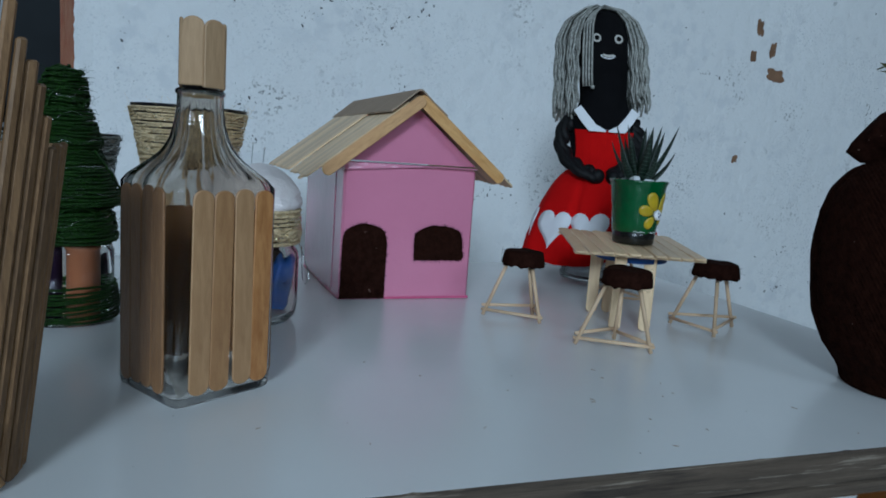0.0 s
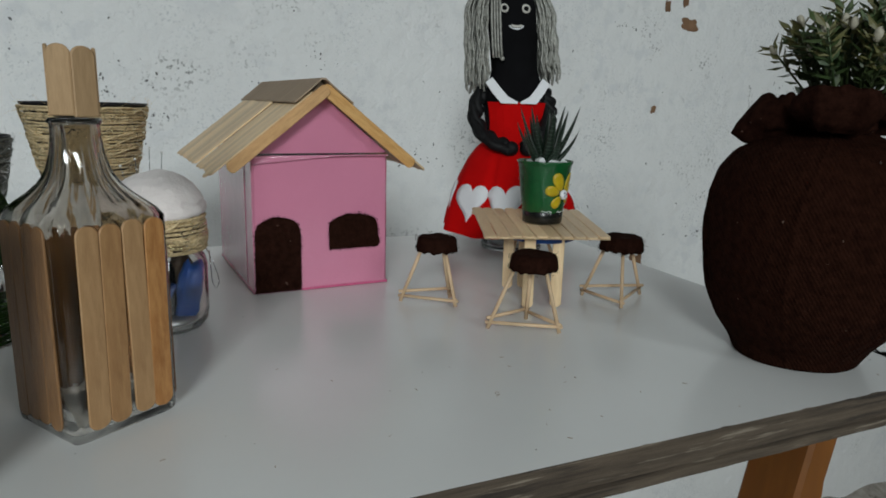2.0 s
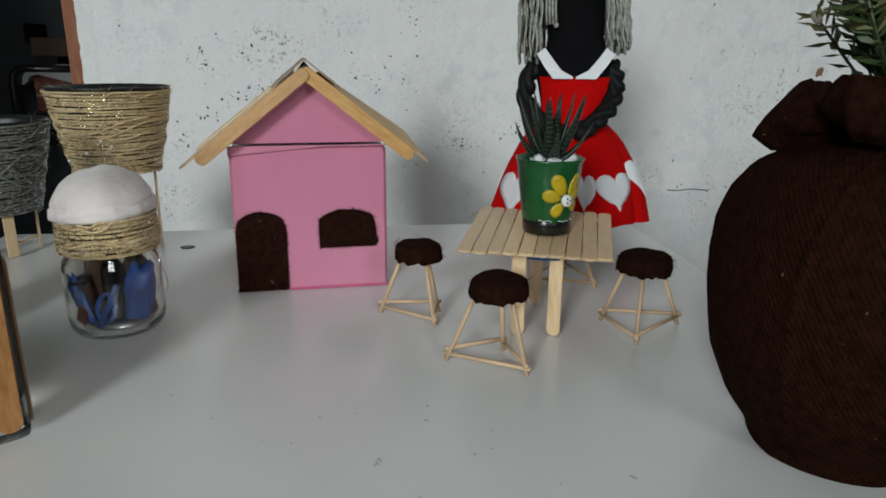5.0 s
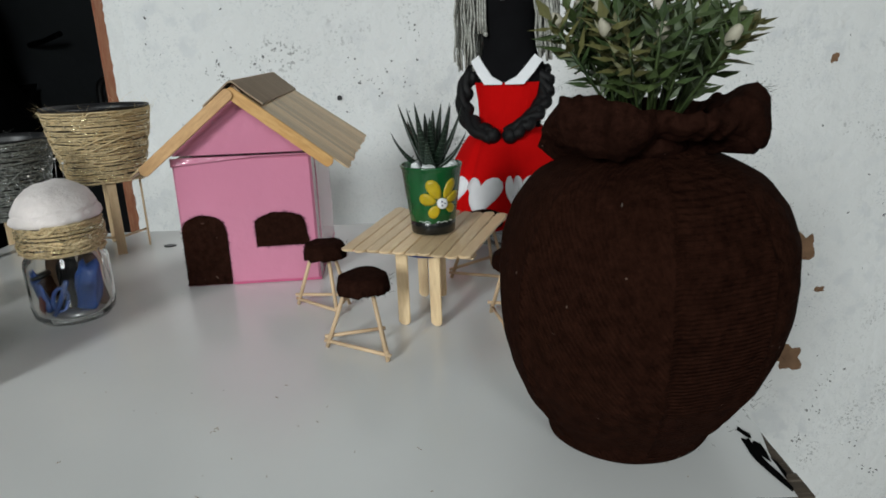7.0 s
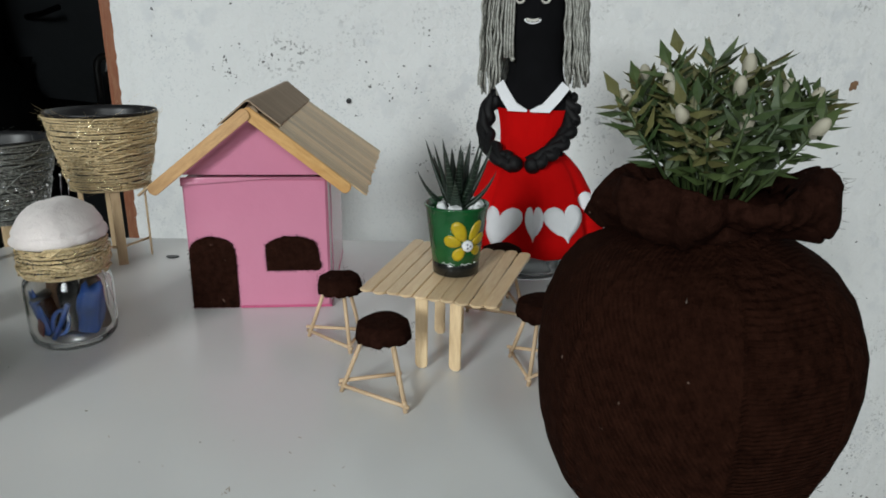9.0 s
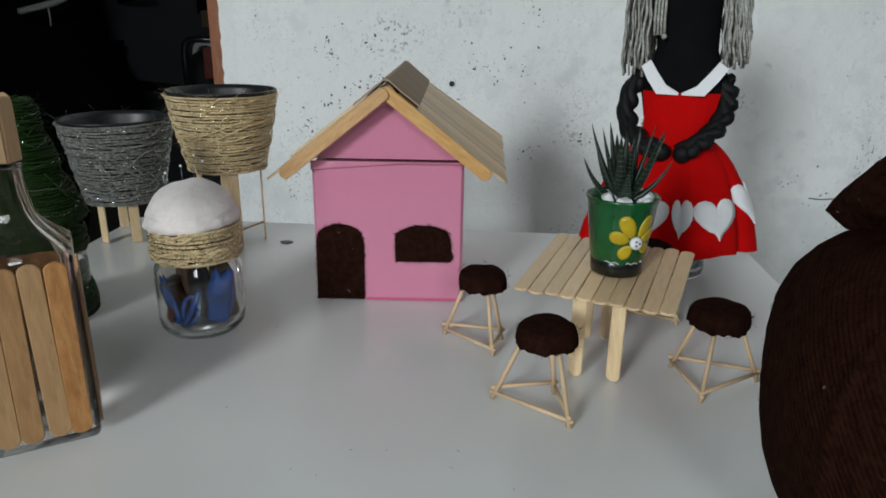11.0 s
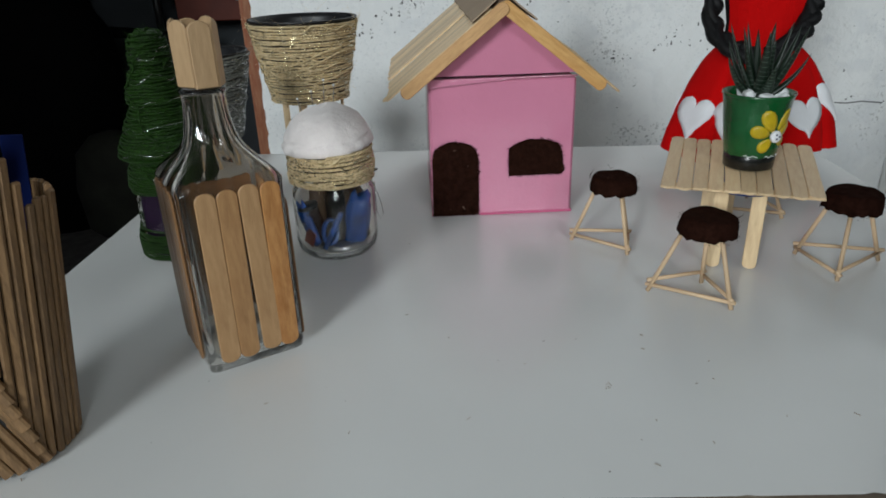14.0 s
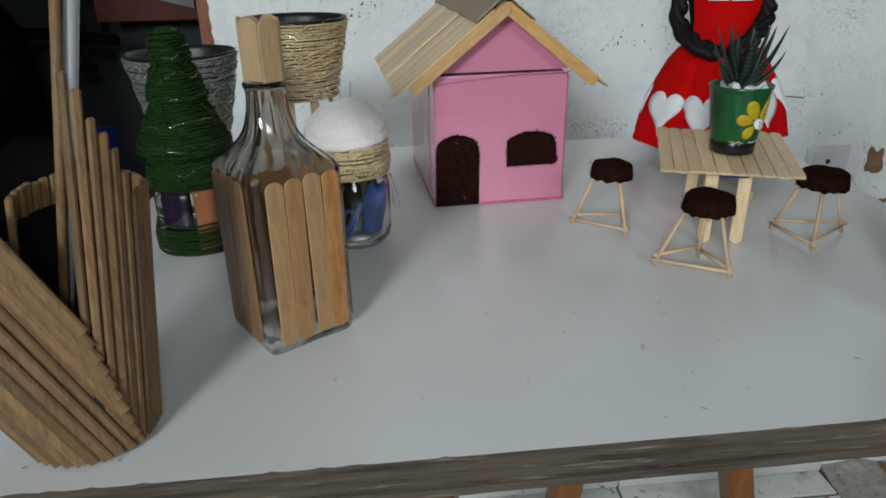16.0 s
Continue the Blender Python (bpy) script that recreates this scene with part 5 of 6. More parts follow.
def wound_pot(x, y, rz, r0, r1, z0, z1, cord, glint, label, legs, cross, seed, pitch=0.0028, rad=0.0014):
    """A black plastic pot wound with cord on a stand of craft sticks."""
    p = thing("twine_flower_pot", pose(x, y, 0, 0, 0, rz), label, "flower pot")
    part("inner_pot", lathe([(r0 - 0.004, z0 + 0.002), (r0 - 0.001, z0 + 0.003), (r1 - 0.001, z1), (r1 + 0.001, z1 + 0.0012), (r1 + 0.001, z1 + 0.003), (r1 - 0.0015, z1 + 0.003), (r1 - 0.003, z1 - 0.002), (r0 - 0.003, z0 + 0.012), (0.002, z0 + 0.012)], 56), M_BLACK_POT, p, "black plastic inner pot")
    at = lambda z: r0 + (r1 - r0) * min(1, max(0, (z - z0) / (z1 - z0)))
    part("twine_wrap", rope(at, z0 + 0.001, z1, pitch, rad, seed, 0.55), cord, p, "rows of wound cord")
    tagged(part("glitter_thread", flecks(lambda z: at(z) + rad * 1.6, z0 + 0.003, z1 - 0.002, 2000, 0.0026, 0.00040, seed + 1), glint, p, "glints of metallic thread"), kind="stuff")
    part("cross_strand", tangle(lambda z: at(z) + rad * 1.5, z0 + 0.003, z1 - 0.001, 44, rad * 0.62, seed + 5), cord, p, "loose strands wound across the rows")
    g = fibres(at, z0, z1, 260, 0.013, 0.00012, seed + 2)
    fibres(at, z1 - 0.004, z1 + 0.002, 60, 0.018, 0.00014, seed + 3, g)
    tagged(part("twine_fibres", g, cord, p), kind="stuff")
    for a, lean in legs:
        ra = r0 - 0.004
        x0, y0 = ra * math.cos(radians(a)), ra * math.sin(radians(a))
        l = z0 + 0.012
        part("leg", stick(l, 0.0098, 0.0019, (0, 0)), M_STICK, p, at=pose(x0, y0, l / 2 + 0.0006, 0, 0, a) @ pose(0, 0, 0, 0, -90 + lean, 0))
    for a0, a1, z in cross:
        ra = r0 - 0.004
        part("cross_stick", tube([(ra * math.cos(radians(a0)), ra * math.sin(radians(a0)), z), (ra * math.cos(radians(a1)), ra * math.sin(radians(a1)), z)], 0.0013, 6), M_STICK, p)
    return p


wound_pot(0.1492, 0.8765, 0, 0.0370, 0.0540, 0.080, 0.160, M_SISAL, M_GOLD, "black pot wound with sisal and gold thread on sticks", ((-60, 0), (-130, 0), (20, 0), (120, 0)), ((-60, 20, 0.02), (-130, -60, 0.02)), 31)
wound_pot(0.028, 0.882, 0, 0.037, 0.0550, 0.040, 0.128, M_SILVER_TW, M_SILVER, "black pot wound with grey silver cord on sticks", ((-50, 0), (-110, 0), (30, 0), (130, 0)), ((-50, 30, 0.012),), 41, 0.0030, 0.0014)


def twine_tree():
    t = thing("twine_christmas_tree", pose(0.0785, 0.669, 0), "small Christmas tree of green twine on a jar", "craft tree")
    steps = [(0.0, 0.0305), (0.004, 0.0345), (0.014, 0.0350), (0.022, 0.0338), (0.0285, 0.0318)]
    cone = [(0.056, 0.0325), (0.060, 0.0342), (0.074, 0.0322), (0.0785, 0.0292), (0.0815, 0.0300), (0.0845, 0.0368), (0.090, 0.0358), (0.110, 0.0272), (0.121, 0.0212), (0.1245, 0.0232), (0.130, 0.0228), (0.145, 0.0182), (0.150, 0.0150), (0.153, 0.0162), (0.168, 0.0145), (0.174, 0.011), (0.176, 0.004)]

    def at(tab):
        zs, rs = [a for a, _ in tab], [b for _, b in tab]
        return lambda z: float(np.interp(z, zs, rs)) - 0.002
    gl = part("glass", lathe([(0.027, 0.0), (0.0295, 0.002), (0.0308, 0.03), (0.0308, 0.050), (0.0275, 0.058)], 40), M_GLASS, t, "clear glass jar under the twine")
    gl.visible_shadow = False
    part("base_twine", rope(at(steps), 0.0018, 0.0285, 0.0023, 0.0011, 51, 0.9, 0.004), M_GREEN_TW, t, "dark green twine round the jar's foot")
    part("core", lathe([(r - 0.003, z) for z, r in cone], 32), M_GREEN_TW, t)
    part("tree_twine", tangle(lambda z: at(cone)(z) + 0.0014, 0.060, 0.165, 16, 0.0008, 56, rope(at(cone), 0.056, 0.1755, 0.0023, 0.0011, 52, 0.95, 0.004)), M_GREEN_TW, t, "tiers of wound dark green twine")
    part("silver_thread", twine(lambda z: at(cone)(z) + 0.0012, 0.060, 0.170, 0.017, 0.00016, 53, wobble=0.35), M_SILVER, t)
    g = fibres(at(cone), 0.056, 0.174, 420, 0.010, 0.00012, 54)
    fibres(at(steps), 0.002, 0.028, 60, 0.008, 0.00012, 55, g)
    tagged(part("twine_fibres", g, M_GREEN_TW, t), kind="stuff")
    m = Matrix.Translation((0.0785, 0.669, 0))
    solid("thread_spool", lathe([(0.009, 0.0), (0.0095, 0.001), (0.0095, 0.050), (0.009, 0.051)], 20), M_PURPLE, m @ pose(-0.009, -0.012, 0.0035), "purple thread spool inside the tree's jar", "spool")
    solid("thread_spool", lathe([(0.0085, 0.0), (0.009, 0.001), (0.009, 0.046), (0.0105, 0.047), (0.0105, 0.050), (0.009, 0.051)], 20), M_ORANGE, m @ pose(0.011, -0.010, 0.0035), "terracotta thread spool inside the tree's jar", "spool")
    return t


twine_tree()


def stick_holder():
    """A round pencil holder of thin bamboo sticks, some upright, some slanting to a V."""
    lean = Matrix.Identity(4)
    lean[0][2], lean[1][2] = 0.107, 0.080
    base = thing("stick_pencil_holder", pose(0.081, 0.4265, 0), "round pencil holder made of slim bamboo sticks", "pencil holder")
    R = 0.0280

    def put(g):
        g.v = [tuple(lean @ Vector(p)) for p in g.v]
        return g
    shell = Geo()
    # black inner tube, open at the V
    a0, a1, na = radians(-72), radians(215), 40
    for rr in (R - 0.0016, R - 0.0030):
        v = [(rr * math.cos(a0 + (a1 - a0) * k / na), rr * math.sin(a0 + (a1 - a0) * k / na), z) for z in (0.002, 0.115) for k in range(na + 1)]
        shell.add(v, [(k, k + 1, na + 2 + k, na + 1 + k) for k in range(na)], smooth=True)
    lathe([(R - 0.0020, 0.0008), (R - 0.0020, 0.004), (0.001, 0.004)], 40, None, shell)
    part("inner_cup", put(shell), M_BLACK_POT, base, "black inner tube")
    rng = random.Random(12)
    va, vb, vz = -75.0, -33.0, 0.070
    n = 31
    for k in range(n):
        deg = va + 2 + 292 * k / n
        a = radians(deg)
        z0, top = 0.0008, 0.128 + rng.uniform(-0.0012, 0.0012)
        if deg < vb:
            z0 = max(0.0008, vz * (vb - deg) / (vb - va)) + rng.uniform(0, 0.002)
        if deg < -20:
            top = 0.130 + 0.053 * max(0, (-20 - deg) / 53) ** 0.8 + rng.uniform(-0.004, 0.004)
        l = top - z0
        rj = R + rng.uniform(-0.0006, 0.0005)
        g = box(0.0030, rng.uniform(0.0037, 0.0044), l, 0.0009, pose(rj * math.cos(a), rj * math.sin(a), z0 + l / 2, 0, 0, math.degrees(a) + rng.uniform(-14, 14)))
        part("bamboo_stick", put(g), M_SKEWER, base)
    feet = [(va + (vb - va) * k / 9, vz * (1 - k / 9)) for k in range(10)] + [(vb - 10.5 * k, 0.0) for k in range(1, 11)]
    for deg, z0 in feet:
        slope, wide = 0.60 + rng.uniform(-0.02, 0.02), rng.uniform(0.0050, 0.0056)
        a = radians(deg)
        er, et = Vector((0.259, -0.966, 0)), Vector((0.966, 0.259, 0))
        across = (et + Vector((0, 0, slope))).normalized() * wide / 2
        c0 = Vector(((R + 0.0026) * math.cos(a), (R + 0.0026) * math.sin(a), max(z0, 0.5 * wide * slope) + 0.0008))
        rings = []
        for j in range(4):
            c = c0 + (Vector((0, 0, 1)) - et * slope) * (0.128 - z0) * j / 3
            rings += [c + across * u + er * h for u, h in ((-1, -0.0012), (-1, 0.0006), (-0.6, 0.0014), (0.6, 0.0014), (1, 0.0006), (1, -0.0012))]
        q = [(6 * j + i, 6 * j + (i + 1) % 6, 6 * j + 6 + (i + 1) % 6, 6 * j + 6 + i) for j in range(3) for i in range(6)]
        part("bamboo_stick", put(Geo().add(rings, q + [(0, 1, 2, 3, 4, 5), (23, 22, 21, 20, 19, 18)])), M_SKEWER, base)
    # contents
    m = Matrix.Translation((0.084, 0.4290, 0))
    solid("plastic_tube", tube([(-0.0195, 0.001, 0.008), (0.0415, 0.001, 0.262)], 0.0031, 10), M_TUBE, m, "pale grey plastic tube in the pencil holder", "tube")
    solid("wooden_dowel", tube([(-0.0168, -0.0045, 0.008), (0.0355, -0.0045, 0.262)], 0.0023, 8), M_SKEWER, m, "slim wooden dowel in the pencil holder", "dowel")
    solid("card_strip", box(0.009, 0.0016, 0.145, 0.0003, pose(0, 0, 0.075)), M_NAVY, m @ pose(0.0135, 0.008, 0.006, -3, 6, 30), "navy blue card strip in the pencil holder", "card")
    return base


stick_holder()


def felt_vase():
    s = thing("felt_vase", pose(0.6305, 0.4570, 0) @ Matrix.Scale(1.032, 4), "round vase covered in dark brown ribbed felt", "vase")
    prof = [(0.030, 0.0), (0.0440, 0.0006), (0.0452, 0.003), (0.0460, 0.0072), (0.0490, 0.0125), (0.0578, 0.0245), (0.0655, 0.0430), (0.0698, 0.060), (0.0722, 0.078), (0.0728, 0.094), (0.0715, 0.111), (0.0660, 0.127), (0.0565, 0.140), (0.0430, 0.1475), (0.0320, 0.1505), (0.0235, 0.1520), (0.0195, 0.158)]
    zs, rs = [z for _, z in prof], [r for r, _ in prof]
    fine = [0.0, 0.0006] + [0.003 + 0.155 * k / 46 for k in range(47)]

    def body(a, r, z):
        k = 1 + 0.026 * noise.noise(Vector((1.3 * math.cos(a), 1.3 * math.sin(a), z * 14))) + 0.013 * noise.noise(Vector((5 * math.cos(a), 5 * math.sin(a), z * 40))) + 0.004 * noise.noise(Vector((14 * math.cos(a), 14 * math.sin(a), z * 150)))
        seam, gap = 0, 1.0
        for sa in (-2.66 + 3.2 * max(0.0, z - 0.10), -1.685, -1.04, 0.25, 1.6, 2.6):
            d = (a - sa + math.pi) % TAU - math.pi
            seam += 0.0011 * math.exp(-(d / 0.020) ** 2) - 0.0006 * math.exp(-((d - 0.045) / 0.03) ** 2)
            gap = min(gap, abs(d))
        k -= 0.020 * min(1.0, gap / 0.42)
        if z > 0.004:
            r = r * k + seam
        r *= 1 - 0.09 * max(0.0, 1 - z / 0.075) * max(0.0, math.cos(a + 0.35))
        r *= 1 - 0.17 * max(0.0, 1 - z / 0.045) * max(0.0, math.cos(a + 1.45))
        return (r * math.cos(a), r * math.sin(a), z)
    part("body", lathe([(1.022 * float(np.interp(z, zs, rs)), z) for z in fine], 300, body), M_VASE_FELT, s, "dark brown ribbed felt body")
    # bits of lint caught on the felt
    rng = random.Random(71)
    for a, z, h, w in ((-1.78, 0.088, 0.0075, 0.0026), (-1.77, 0.101, 0.003, 0.001), (-2.62, 0.120, 0.0010, 0.0040), (-2.45, 0.112, 0.0009, 0.0012), (-2.02, 0.137, 0.005, 0.0007), (-1.2, 0.060, 0.0012, 0.0012), (-2.75, 0.050, 0.0012, 0.001)):
        bx, by, _ = body(a, float(np.interp(z, zs, rs)), z)
        out = [(w / 2 * math.cos(TAU * k / 9) * rng.uniform(0.5, 1.2), h / 2 * math.sin(TAU * k / 9) * rng.uniform(0.6, 1.2)) for k in range(9)]
        part("lint", prism(out, 0.0012), M_LINT, s, "pale bit of lint", pose(bx, by, z, 0, 0, math.degrees(a) + 90) @ pose(0, -0.0008, 0))
    # gathered collar
    g = Geo()
    n, m = 144, 19
    v = []
    for j in range(m):
        t = j / (m - 1)
        for i in range(n):
            a = TAU * i / n
            wave = math.sin(3 * a + 0.7) * 0.5 + 0.5 * math.sin(5 * a + 2.0) + 0.4 * math.sin(8 * a)
            near = lambda c, wide: math.exp(-(((a - c + math.pi) % TAU - math.pi) / wide) ** 2)
            flap, left, crease, slot = near(-0.22, 0.40), near(2.36, 0.42), near(-2.30, 0.13), near(-1.74, 0.095)
            pouch = min(1.0, 1.5 * near(-2.42, 0.44))
            # section of the flare: out from the neck, up, over and back in
            sr = float(np.interp(t, (0, 0.16, 0.34, 0.50, 0.68, 0.86, 1), (0.0285, 0.0200, 0.0225, 0.0385, 0.0432, 0.0392, 0.0330)))
            sz = float(np.interp(t, (0, 0.16, 0.34, 0.50, 0.68, 0.86, 1), (0.1450, 0.1540, 0.1665, 0.1645, 0.1685, 0.1755, 0.1690)))
            q = min(1, t * 1.9)
            er = float(np.interp(t, (0, 0.16, 0.34, 0.50, 0.62, 0.74, 0.86, 1), (0.0285, 0.0300, 0.0400, 0.0535, 0.0560, 0.0535, 0.0450, 0.0360)))
            ez = float(np.interp(t, (0, 0.16, 0.34, 0.50, 0.62, 0.74, 0.86, 1), (0.1490, 0.1525, 0.1545, 0.1545, 0.1630, 0.1790, 0.1860, 0.1740)))
            lr = float(np.interp(t, (0, 0.16, 0.34, 0.50, 0.62, 0.74, 0.86, 1), (0.0285, 0.0300, 0.0390, 0.0555, 0.0622, 0.0555, 0.0430, 0.0340)))
            lz = float(np.interp(t, (0, 0.16, 0.34, 0.50, 0.62, 0.74, 0.86, 1), (0.1470, 0.1480, 0.1482, 0.1478, 0.1520, 0.1640, 0.1800, 0.1720)))
            w = flap ** 0.85
            up = min(1.0, max(0.0, (t - 0.42) / 0.4))
            r = sr + (er - sr) * w + q * (0.0015 * wave * (1 - left) + (1 - 0.7 * w) * 0.0115 * pouch * min(1.0, t * 1.4) - (0.0065 * crease + 0.0075 * slot) * min(1.0, t * 1.6))
            z = sz + (ez - sz) * w + q * (0.0012 * math.sin(4 * a + 1) - 0.0010 * wave) + (1 - w) * pouch * q * (0.0190 * up - 0.0110)
            z -= 0.0015 * slot * up
            r, z = r + (lr - r) * left, z + (lz - z) * left
            pl = noise.noise(Vector((3.2 * math.cos(a), 3.2 * math.sin(a), z * 45)))
            r += q * (0.0024 * pl + 0.0007 * math.sin(21 * a + 5 * pl)) + 0.0009 * noise.noise(Vector((12 * math.cos(a), 12 * math.sin(a), z * 200)))
            z += q * (0.0030 * noise.noise(Vector((4 * math.cos(a) + 5, 4 * math.sin(a), 2.0))) + 0.0008 * math.sin(17 * a + 4 * pl))
            v.append((r * math.cos(a), r * math.sin(a), z))
    k = len(v)
    inner = []
    for j in range(m):
        for i in range(n):
            x, y, z = v[j * n + i]
            d = math.hypot(x, y)
            inner.append((x * (d - 0.0035) / d, y * (d - 0.0035) / d, z - 0.0025))
    q = [(j * n + i, j * n + (i + 1) % n, (j + 1) * n + (i + 1) % n, (j + 1) * n + i) for j in range(m - 1) for i in range(n)]
    q2 = [tuple(k + x for x in f[::-1]) for f in q]
    rim = [((m - 1) * n + i, (m - 1) * n + (i + 1) % n, k + (m - 1) * n + (i + 1) % n, k + (m - 1) * n + i) for i in range(n)] + [(i, k + i, k + (i + 1) % n, (i + 1) % n) for i in range(n)]
    g.add(v + inner, q + q2 + rim, smooth=True)
    part("collar", g, M_BROWN_FELT, s, "gathered dark brown felt collar")
    tagged(part("felt_fuzz", fibres(lambda z: 0.050, 0.160, 0.183, 160, 0.0045, 0.00012, 62, fibres(lambda z: float(np.interp(z, zs, rs)) - 0.001, 0.01, 0.145, 420, 0.0035, 0.00012, 61)), M_BROWN_FELT, s), kind="stuff")

    p = thing("artificial_shrub", pose(0.6260, 0.4470, 0.155) @ Matrix.Scale(1.032, 4), "artificial green shrub with small cream buds", "plant")
    rng = random.Random(9)
    part("stem_base", lathe([(0.012, 0.0), (0.020, 0.006), (0.020, 0.014), (0.012, 0.020), (0.002, 0.022)], 16), M_BROWN_FELT, p)
    for k in range(54):
        a, u = rng.uniform(0, TAU), rng.random()
        lean = 0.70 * math.sqrt(u)
        l = rng.uniform(0.050, 0.074) * (1 - 0.16 * lean)
        d = Vector((math.sin(lean) * math.cos(a), math.sin(lean) * math.sin(a), math.cos(lean)))
        o = Vector((0.010 * math.cos(a), 0.010 * math.sin(a), 0.012))
        side = d.orthogonal().normalized()
        g = Geo()
        tube([tuple(o), tuple(o + d * l * 0.5), tuple(o + d * l)], 0.0007, 4, g, 0)
        pale = rng.random() < 0.45
        for j in range(17):
            t = 0.36 + 0.64 * (j / 16) ** 0.6
            w = j * 2.4 + rng.uniform(-0.4, 0.4)
            out = (Matrix.Rotation(w, 3, d) @ side)
            dirn = (d * rng.uniform(0.3, 1.0) + out * rng.uniform(0.7, 1.0)).normalized()
            c = o + d * l * t
            ll = rng.uniform(0.0090, 0.0160)
            wd = dirn.cross(d).normalized() * ll * 0.185
            nrm = dirn.cross(wd).normalized() * ll * 0.05
            tip = c + dirn * ll
            mid = c + dirn * ll * 0.45
            g.add([c, mid + wd + nrm, tip, mid - wd + nrm, mid - nrm], [(0, 1, 4), (1, 2, 4), (2, 3, 4), (3, 0, 4)], 1 if (pale and t > 0.6) else 0)
        for _ in range(rng.choice((0, 0, 0, 1, 1))):
            ball(rng.uniform(0.0026, 0.0040), g, Matrix.Translation(o + d * (l + rng.uniform(-0.006, 0.002)) + side * rng.uniform(-0.004, 0.004)) @ d.to_track_quat("Z", "Y").to_matrix().to_4x4() @ Matrix.Diagonal((0.75, 0.75, 1.3, 1)), 2, 8)
        part("sprig", g, [M_LEAF, M_LEAF_PALE, M_BUD], p)
    return s


felt_vase()


def rag_doll():
    """One plain mesh: yarn hair, black body, red dress."""
    g = Geo()
    BLACK, RED, WHITE, HAIR, ARM, EYE = range(6)
    skirt = [(0.0800, 0.025), (0.0765, 0.046), (0.0705, 0.068), (0.0625, 0.090), (0.0515, 0.112), (0.0440, 0.122), (0.0350, 0.131)]
    zs, rs = [z for _, z in skirt], [r for r, _ in skirt]

    def sk(a, r, z, lift=0.0):
        t = (0.130 - z) / 0.1
        k = 1 + t * (0.045 * math.cos(7 * a + 0.6) + 0.025 * math.cos(11 * a))
        for fa, fw in ((-1.33, 0.07), (-0.40, 0.08), (-2.10, 0.06), (0.3, 0.1)):
            k -= 0.11 * min(1.0, 0.35 + t) * math.exp(-(((a - fa + math.pi) % TAU - math.pi) / fw) ** 2)
        rr = (r + lift) * k
        return (rr * math.cos(a), 0.93 * rr * math.sin(a), z - 0.004 * t * math.cos(3 * a) * (1 if z < 0.05 else 0.3) + t * (0.006 + 0.006 * math.cos(a)))
    fine = [0.025 + 0.105 * k / 16 for k in range(17)]
    lathe([(float(np.interp(z, zs, rs)) - 0.002, z) for z in fine[::-1]], 96, sk, g, RED, caps=(False, False))
    lathe([(float(np.interp(z, zs, rs)), z) for z in fine], 96, sk, g, RED, caps=(False, False))
    # white hearts round the hem
    for deg, wsc, up in ((-140, 0.95, 0), (-104, 1.0, 0), (-76, 0.40, 0), (-50, 1.0, 0), (-6, 0.85, 0.010), (30, 1.0, 0.006), (62, 0.6, 0), (100, 1.0, 0), (138, 1.0, 0), (180, 0.7, 0)):
        ac = radians(deg)
        out = []
        for j in range(28):
            t = TAU * j / 28
            hx = 16 * math.sin(t) ** 3 / 16
            hz = (13 * math.cos(t) - 5 * math.cos(2 * t) - 2 * math.cos(3 * t) - math.cos(4 * t)) / 16
            out.append((hx, hz))
        v = []
        for lift, scl in ((0.0002, 1.0), (0.0019, 0.99), (0.0020, 0.66), (0.0020, 0.33)):
            for hx, hz in out:
                z = 0.0655 + up + hz * 0.0232 * scl
                r = float(np.interp(z, zs, rs))
                v.append(sk(ac + hx * 0.0228 * wsc * scl / r, r, z, lift))
        n = 28
        q = [(s * n + i, s * n + (i + 1) % n, (s + 1) * n + (i + 1) % n, (s + 1) * n + i) for s in range(3) for i in range(n)] + [tuple(range(3 * n, 4 * n))]
        g.add(v, q, WHITE, smooth=True)
    # body, neck and head
    prof = [(0.030, 0.122), (0.0335, 0.135), (0.0325, 0.150), (0.0360, 0.168), (0.0395, 0.182), (0.0370, 0.193), (0.0300, 0.203), (0.0272, 0.214), (0.0275, 0.235), (0.0285, 0.262), (0.0285, 0.285), (0.0255, 0.302), (0.0180, 0.313), (0.006, 0.318)]

    def flat(a, r, z):
        f = 0.66 if z < 0.195 else 0.66 + 0.26 * min(1, (z - 0.195) / 0.02)
        return (r * math.cos(a), f * r * math.sin(a), z)
    lathe(prof, 40, flat, g, BLACK)
    # bib
    v = []
    for z, w in ((0.126, 0.030), (0.140, 0.0300), (0.155, 0.0305), (0.166, 0.0320), (0.177, 0.0340)):
        for i in range(9):
            u = -1 + i / 4
            v.append((u * w, -0.0280 + 0.011 * u * u, z))
    m = len(v)
    v += [(x, y + 0.003, z) for x, y, z in v]
    q = [(j * 9 + i, j * 9 + i + 1, (j + 1) * 9 + i + 1, (j + 1) * 9 + i) for j in range(4) for i in range(8)]
    q += [tuple(m + k for k in f[::-1]) for f in q]
    q += [(36 + i, 36 + i + 1, m + 36 + i + 1, m + 36 + i) for i in range(8)] + [(j * 9 + e, (j + 1) * 9 + e, m + (j + 1) * 9 + e, m + j * 9 + e) for j in range(4) for e in (0, 8)]
    g.add(v, q, RED, smooth=False)
